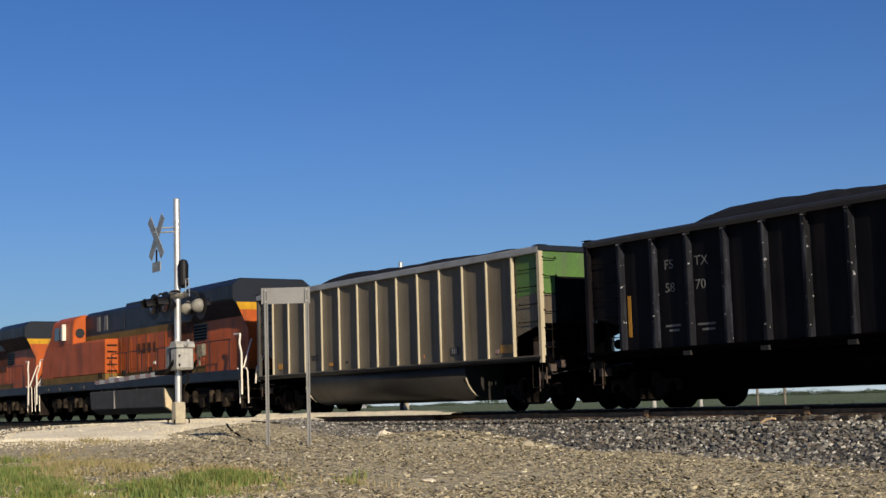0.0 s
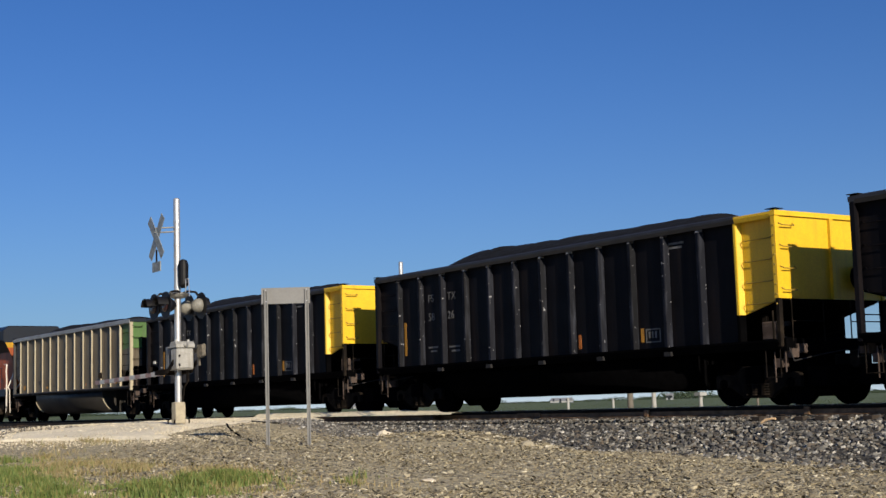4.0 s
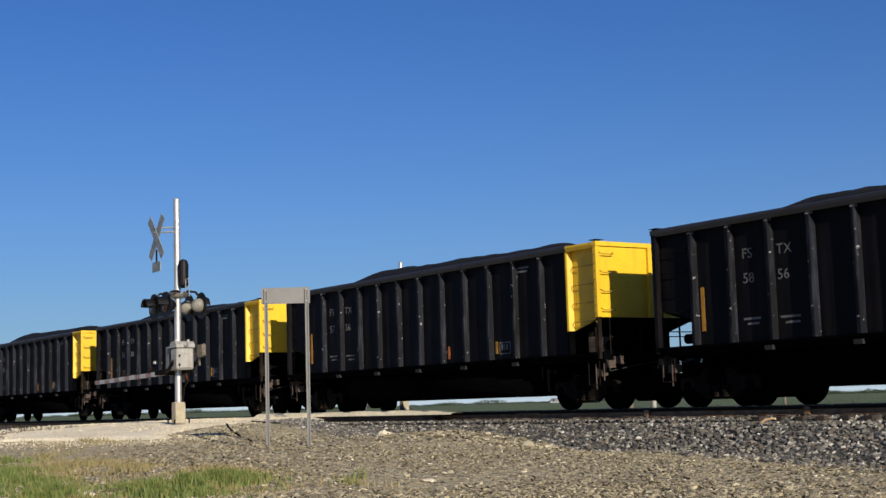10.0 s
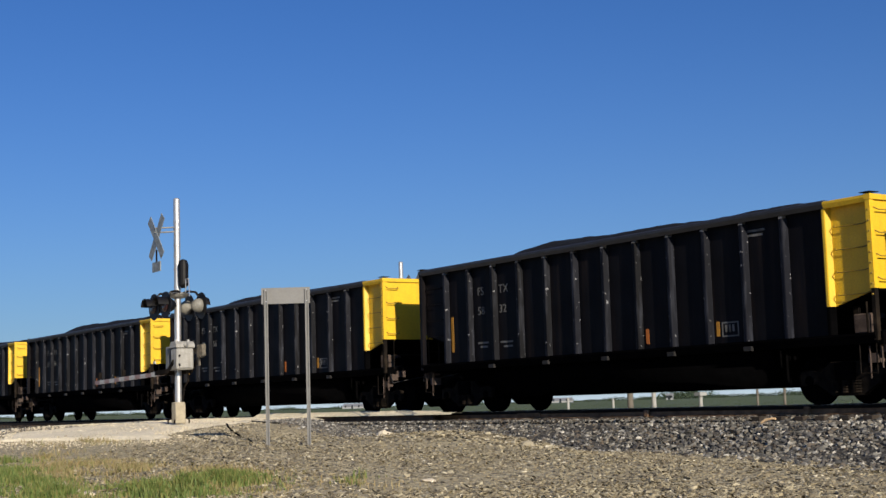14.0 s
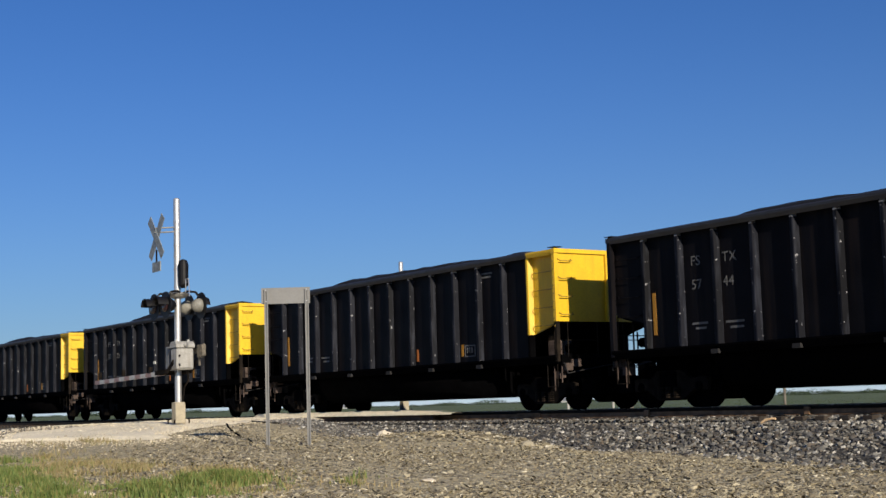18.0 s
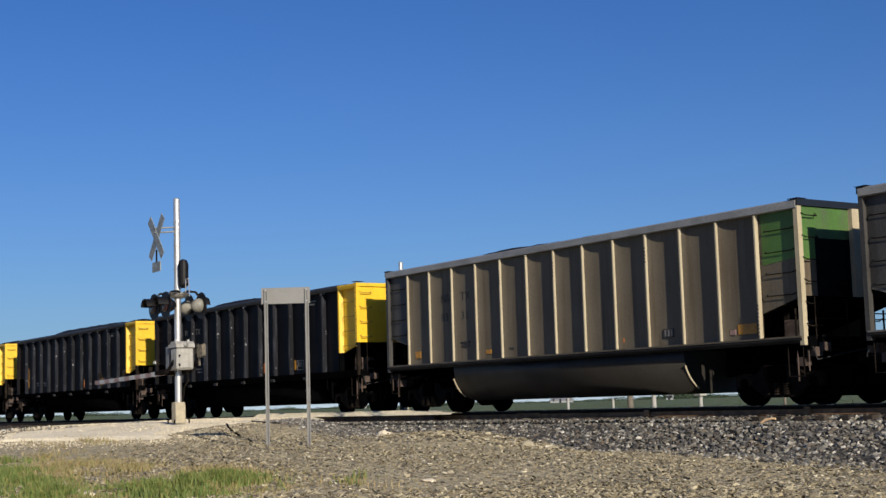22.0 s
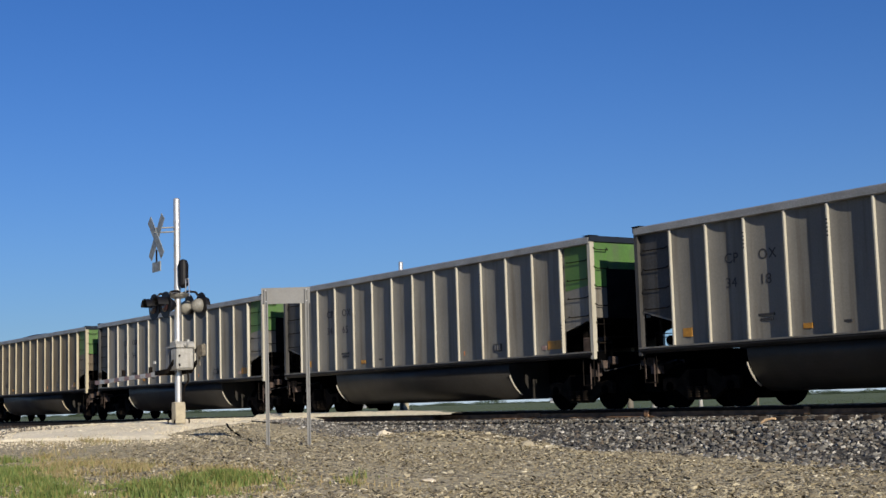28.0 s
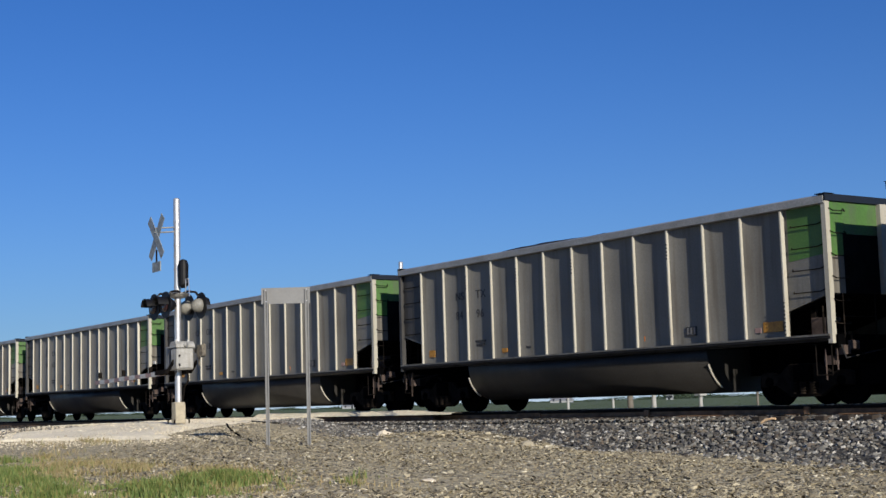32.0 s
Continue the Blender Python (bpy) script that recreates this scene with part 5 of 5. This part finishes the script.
    for y in (-0.29, 0.27):
        prism(bm, [(-0.62, 1.05), (-0.62, 1.15), (0.1, 1.17), (0.40, 1.36), (0.40, 1.26), (0.1, 1.07)], "y", y - 0.015, y + 0.015)
    box(bm, -0.62, -0.35, -0.3, 0.3, 1.05, 1.15)
    part("gate_support", bm, GRIME, m, "dark gate arm support", bevel=0.004)
    bm = bmesh.new()
    box(bm, -0.34, -0.15, -0.16, 0.10, 1.14, 1.68)
    part("junction_box", bm, SIGN_BACK, m, "blue-grey junction box", bevel=0.02)
    bm = bmesh.new()
    box(bm, -0.60, -0.50, -0.35, -0.32, 1.31, 1.37)
    part("arm_clip", bm, WHITE_SHEET, m, "small white clip")
    for y in (0.28, ):
        bm = bmesh.new()
        prism(bm, [(0.3, 1.60), (0.78, 1.70), (0.78, 1.63), (0.3, 1.50)], "y", y - 0.014, y + 0.014)
        prism(bm, [(0.46, 1.62), (0.52, 1.62), (0.56, 1.22), (0.50, 1.22)], "y", y - 0.014, y + 0.014)
        part("counterweight_arm", bm, WEIGHT, m, "rusty counterweight arm")
        for q in range(4):
            bm = bmesh.new()
            box(bm, 0.50 + 0.07 * q, 0.56 + 0.07 * q, y - 0.05, y + 0.05, 1.40 + 0.03 * (q % 2), 1.68)
            part("counterweight", bm, WEIGHT, m, "rusty counterweight plate", bevel=0.006)
    bm = bmesh.new()
    pipe(bm, [(0.3, 0.1, 1.12), (0.28, 0.12, 0.9), (0.1, 0.1, 0.75), (0.06, 0.06, 0.3)], 0.022, 6)
    part("conduit", bm, GRIME, m)
    n = 14
    for k in range(n):
        bm = bmesh.new()
        xa, xb = -0.5 - 4.7 * k / n, -0.5 - 4.7 * (k + 1) / n
        box(bm, xb, xa, -0.03, 0.03, 1.06 - 0.006 * k, 1.16 - 0.006 * k)
        part("gate_arm", bm, RED_SHEET if k % 2 else WHITE_SHEET, m, "red and white lowered gate arm")
    for x in (-1.6, -3.3, -4.9):
        bm = bmesh.new()
        tube(bm, (x, 0, 1.13), (x, 0, 1.28), 0.05, 8)
        part("gate_lamp", bm, GRIME, m)
    return m


signal = build_signal("silver crossing mast with crossbuck, flashers and lowered gate arm")
signal.matrix_basis = pose(-29.17, 12.64, 0.02, 0, -0.25, 0)
signal_far = copy_thing(signal, pose(-39.9, 25.5, 0.08, 0, 0, 180))
signal_far["label"] = "silver crossing mast beyond the track, mostly hidden by the train"


# ---- two-post sign seen from behind ----
def build_sign():
    a, b = Vector((-19.94, 10.16, 0)), Vector((-19.57, 10.70, 0))
    sgn = tagged(new("road_sign"), "two-post road sign seen from its bare metal back", "road sign")
    g = min(ground_z(a.x, a.y), ground_z(b.x, b.y))
    sgn.location = (a.x, a.y, g)
    v = b - a
    w = v.length
    ang = math.atan2(v.y, v.x)
    sgn.rotation_euler[2] = ang
    for x, lean in ((0.0, 0.075), (w, 0.03)):
        bm = bmesh.new()
        prism(bm, [(x - 0.03, -0.015), (x - 0.011, -0.015), (x - 0.011, 0.015), (x + 0.011, 0.015), (x + 0.011, -0.015), (x + 0.03, -0.015), (x + 0.03, -0.008), (x + 0.017, -0.008), (x + 0.017, 0.022), (x - 0.017, 0.022), (x - 0.017, -0.008), (x - 0.03, -0.008)], "z", -0.3, 2.51)
        part("post", bm, SIGN_BACK, sgn, "galvanised channel post")
    bm = bmesh.new()
    box(bm, -0.08, w + 0.05, 0.024, 0.03, 2.27, 2.53)
    part("panel", bm, SIGN_BACK, sgn, "grey unpainted sign back", bevel=0.002)
    for x in (0.0, w):
        for z in (2.31, 2.49):
            bm = bmesh.new()
            tube(bm, (x, -0.005, z), (x, 0.023, z), 0.012, 6)
            part("bolt", bm, STEEL, sgn)
    return sgn


build_sign()


# ---- grass, loose stones and scraps ----
def blades(name, spots, material, label, seed, tall):
    """Tufts of bent blades: (x, y, radius, count) each."""
    rng = random.Random(seed)
    verts, faces = [], []
    for cx, cy, rad, count in spots:
        for _ in range(count):
            r, a = rad * min(1.6, abs(rng.gauss(0, 0.62))), rng.uniform(0, 6.283)
            x, y = cx + r * math.cos(a), cy + 0.7 * r * math.sin(a)
            if noise.noise((x * 1.6, y * 1.6, 31)) < -0.12:
                continue
            z = ground_z(x, y)
            h = tall * rng.uniform(0.35, 1.0) * (1.15 - 0.5 * r / rad)
            t = rng.uniform(0, 6.283)
            w = rng.uniform(0.004, 0.009)
            dx, dy = math.cos(t) * w, math.sin(t) * w
            bx, by = rng.gauss(0, 0.25) * h, rng.gauss(0, 0.25) * h
            k = len(verts)
            verts += [(x - dx, y - dy, z - 0.01), (x + dx, y + dy, z - 0.01), (x + bx * 0.4 + dx * 0.7, y + by * 0.4 + dy * 0.7, z + h * 0.6), (x + bx * 0.4 - dx * 0.7, y + by * 0.4 - dy * 0.7, z + h * 0.6), (x + bx, y + by, z + h)]
            faces += [(k, k + 1, k + 2, k + 3), (k + 3, k + 2, k + 4)]
    me = bpy.data.meshes.new(name)
    me.from_pydata(verts, [], faces)
    me.materials.append(material)
    return tagged(new(name, me), label, "grass", kind="stuff")


blades("grass", [(-14.1, 5.8, 0.8, 3600), (-14.75, 6.5, 0.8, 3600), (-15.2, 7.2, 0.7, 3200), (-14.4, 6.9, 0.6, 1600), (-15.9, 5.1, 1.1, 1500), (-16.8, 4.8, 0.9, 1300),
                 (-13.9, 8.1, 0.3, 45), (-22.5, 6.8, 1.1, 600), (-19.0, 5.9, 1.2, 1700), (-17.2, 5.0, 1.0, 1300), (-21.0, 6.0, 1.0, 700), (-14.6, 4.75, 0.9, 1900), (-19.8, 5.6, 0.8, 800), (-14.3, 8.5, 0.22, 40), (-12.5, 4.1, 0.8, 1800), (-13.3, 4.4, 0.8, 1500), (-14.3, 5.1, 0.6, 200), (-13.4, 5.9, 0.6, 500)], GRASS, "green grass tufts growing in the gravel", 4, 0.135)
blades("tall_grass", [(-13.9, 5.75, 0.6, 1500), (-14.4, 6.3, 0.6, 1700), (-14.6, 6.75, 0.5, 1300), (-13.6, 4.6, 0.6, 700), (-18.2, 5.4, 0.6, 500)], GRASS, "taller green grass standing in the gravel", 14, 0.21)
blades("dry_grass", [(-20.5, 6.9, 2.2, 900), (-23.0, 7.6, 1.8, 800), (-16.6, 6.9, 1.3, 600), (-17.6, 6.0, 1.6, 600), (-14.8, 7.0, 1.2, 900), (-13.7, 8.2, 0.8, 250), (-19.0, 6.15, 1.3, 1300), (-20.7, 7.5, 1.3, 1000), (-17.7, 7.0, 1.0, 800), (-16.1, 5.5, 1.3, 1100), (-16.2, 7.6, 0.9, 700), (-26.0, 9.3, 2.0, 900), (-14.3, 6.6, 1.1, 1400), (-15.6, 7.5, 0.9, 800), (-13.2, 4.6, 1.0, 900), (-17.2, 6.6, 1.2, 900)],
       DRY, "dry straw-coloured grass on bare soil", 6, 0.10)


def build_stone(x, y, sx, sy, sz, material, label, seed):
    rng = random.Random(seed)
    bm = bmesh.new()
    bmesh.ops.create_icosphere(bm, subdivisions=2, radius=1.0)
    for v in bm.verts:
        k = 0.85 + 0.25 * noise.noise(v.co * 1.3 + Vector((seed, 0, 0)))
        v.co = Vector((v.co.x * sx * k, v.co.y * sy * k, v.co.z * sz * k))
    ob = part("stone", bm, material)
    ob.location = (x, y, max(ground_z(x, y), ballast_z(y) if abs(y - MID) < 3.3 else -9) + sz * 0.45)
    ob.rotation_euler[2] = rng.uniform(0, 3)
    return tagged(ob, label, "stone")


GRASS_STONE = (-13.73, 4.95)
LIME = mat("pale_limestone", (0.66, 0.58, 0.45), 0.9, 0.0, 0.2, 6, 0.3, 30)
build_stone(-21.6, 13.35, 0.23, 0.17, 0.13, LIME, "pale limestone block lying on gravel", 1)
build_stone(-13.45, 8.9, 0.15, 0.11, 0.03, LIME, "flat pale stone half sunk in soil", 2)
build_stone(-17.6, 13.55, 0.13, 0.10, 0.07, CONCRETE, "pale broken stone on the mound", 3)
build_stone(*GRASS_STONE, 0.12, 0.10, 0.05, LIME, "pale stone among grass", 4)
build_stone(-22.1, 16.9, 0.2, 0.12, 0.08, CONCRETE, "weathered tan stone on ballast edge", 5)
build_stone(-15.2, 5.2, 0.09, 0.1, 0.06, CONCRETE, "small brown stone among grass", 6)


def build_scraps():
    bm = bmesh.new()
    for run in ([(-30.4, 14.3), (-28.8, 13.65), (-27.6, 13.1), (-26.5, 12.65), (-25.3, 12.2), (-24.3, 11.85)],
                [(-23.6, 11.6), (-22.8, 11.25), (-22.0, 10.9)],
                [(-31.3, 15.5), (-29.9, 15.0), (-29.0, 14.65), (-28.8, 15.0)]):
        pipe(bm, [(x, y, ground_z(x, y) + 0.014) for x, y in run], 0.017, 8)
    tagged(part("cable", bm, UNDER), "black bent cable lying on gravel", "cable")
    bm = bmesh.new()
    pts = [(-18.42, 19.75, -0.30), (-18.34, 19.78, -0.25), (-18.22, 19.82, -0.225), (-18.14, 19.85, -0.23)]
    pipe(bm, pts, 0.022, 6)
    tagged(part("stick", bm, mat("bleached_wood", (0.55, 0.38, 0.22), 0.9)), "bleached bent stick lying on ballast", "stick")


build_scraps()


# ---- beyond the track ----
def build_post(x, y, top, w, material, label, cap=0.0):
    g = ground_z(x, y)
    ob = tagged(new("fence_post"), label, "post", "posts beyond the track")
    ob.location = (x, y, g)
    bm = bmesh.new()
    tube(bm, (0, 0, -0.2), (0, 0, top - g), w, 10, w * 0.92)
    part("shaft", bm, material, ob)
    bm = bmesh.new()
    if cap:
        box(bm, -cap * 0.8, cap * 0.8, -cap, cap, top - g, top - g + 0.12)
    else:
        lathe(bm, [(w * 0.95, top - g), (w * 0.6, top - g + 0.03)], "z", 10)
    part("cap", bm, material, ob)


for x, y, top, w, m, lab, cap in ((-35.82, 33.16, 0.40, 0.085, POSTWHITE, "white painted post beside the field", 0), (-36.28, 32.48, 0.42, 0.11, WOOD, "weathered wooden fence post", 0),
                                  (-36.63, 32.0, 0.22, 0.045, POSTWHITE, "thin white marker post", 0), (-34.91, 34.5, 0.26, 0.07, POSTWHITE, "white post with a wide top", 0.17),
                                  (-33.79, 36.12, 0.95, 0.045, WOOD, "slim grey wooden post", 0), (-33.26, 36.9, 0.95, 0.05, WOOD, "slim grey wooden post", 0),
                                  (-37.5, 30.7, 0.30, 0.05, POSTWHITE, "thin white marker post", 0)):
    build_post(x, y, top, w, m, lab, cap)


def bearing(px, dist):
    """A place on the fields at that bearing and distance."""
    a = math.atan2(VIEW.y, VIEW.x) - math.atan((px - 784) / 2450)
    return dist * math.cos(a), dist * math.sin(a)


def build_farm(px, dist, w, dpt, h, wall, label):
    x, y = bearing(px, dist)
    ob = tagged(new("farm_building"), label, "building", "far farm buildings")
    ob.location = (x, y, -0.75)
    ob.rotation_euler[2] = 0.6
    bm = bmesh.new()
    box(bm, -w / 2, w / 2, -dpt / 2, dpt / 2, 0, h)
    part("wall", bm, wall, ob)
    bm = bmesh.new()
    prism(bm, [(-dpt / 2 - 0.3, h), (0, h + dpt * 0.25), (dpt / 2 + 0.3, h)], "x", -w / 2 - 0.3, w / 2 + 0.3)
    part("roof", bm, FARROOF, ob)
    for k in range(3):
        bm = bmesh.new()
        box(bm, -w / 3 + k * w / 3 - 0.6, -w / 3 + k * w / 3 + 0.6, -dpt / 2 - 0.05, -dpt / 2 + 0.02, 0.8 if k != 1 else 0, 2.1)
        part("window" if k != 1 else "door", bm, GLASS, ob)


build_farm(985, 800, 12, 6, 1.3, FARWALL, "low white farm shed in the fields")
build_farm(1175, 700, 3, 3, 2.4, FARWALL, "small white farm shed in the fields")
build_farm(620, 900, 14, 7, 1.5, FARWALL, "long white farm building with grey roof")


def clumps(name, spots, material, label, category, seed, leaf=0.16):
    """Ragged leafy clumps made of many small tilted leaves."""
    rng = random.Random(seed)
    verts, faces = [], []
    for x, y, z, w, h, n in spots:
        for _ in range(n):
            a, r = rng.uniform(0, 6.283), math.sqrt(rng.random())
            c = Vector((x + w * r * math.cos(a), y + w * r * math.sin(a), z + h * rng.random() * (1 - 0.55 * r)))
            s = leaf * h * rng.uniform(0.5, 1.3)
            m = Euler((rng.uniform(-1, 1), rng.uniform(-1, 1), rng.uniform(0, 6))).to_matrix()
            k = len(verts)
            verts += [tuple(c + m @ Vector(q) * s) for q in ((-1, -0.6, 0), (1, -0.5, 0.1), (0.8, 0.7, 0), (-0.7, 0.6, 0.2))]
            faces.append((k, k + 1, k + 2, k + 3))
    me = bpy.data.meshes.new(name)
    me.from_pydata(verts, [], faces)
    me.materials.append(material)
    return tagged(new(name, me), label, category, kind="stuff")


def far_green():
    rng = random.Random(12)
    spots = []
    for k in range(330):
        px = rng.uniform(-60, 1700)
        dist = rng.uniform(900, 1300)
        x, y = bearing(px, dist)
        lump = max(0.0, noise.noise((px * 0.017, 3.0, 1.0)))
        h = rng.uniform(1.8, 3.0) * (1.0 + 2.8 * lump) * (1.25 if px > 1100 else 0.8)
        spots.append((x, y, -0.8, h * 2.2, h, 190))
    clumps("far_woods", spots, LEAF, "dark green line of far trees", "trees", 3, 0.10)
    spots = []
    for k in range(5200):
        px = rng.uniform(-20, 1600)
        dist = 95 + 500 * rng.random() ** 1.8
        x, y = bearing(px, dist)
        if abs(road_sw(x, y)[1] - 3.5) < 9 and road_sw(x, y)[0] < 110:
            continue
        h = rng.uniform(0.12, 0.32)
        spots.append((x, y, -0.78, 0.9, h, 8))
    clumps("crop", spots, CROP, "low green crop covering the field", "crop", 8)


far_green()


def motions():
    rows_t = [0.0, 8.0, 16.0, 24.0, 32.0]
    for ob, x, _ in MOVERS:
        walk(ob, [(t, rail_pose(x - SPEED * t)) for t in rows_t])
        for w in wheels_of(ob):
            at = w.location.copy()
            turn = math.degrees(SPEED / at.z)
            walk(w, [(0.1 * k, pose(at.x, at.y, at.z, 0, -(turn * 0.1 * k) % 360, 0)) for k in range(321)])


motions()
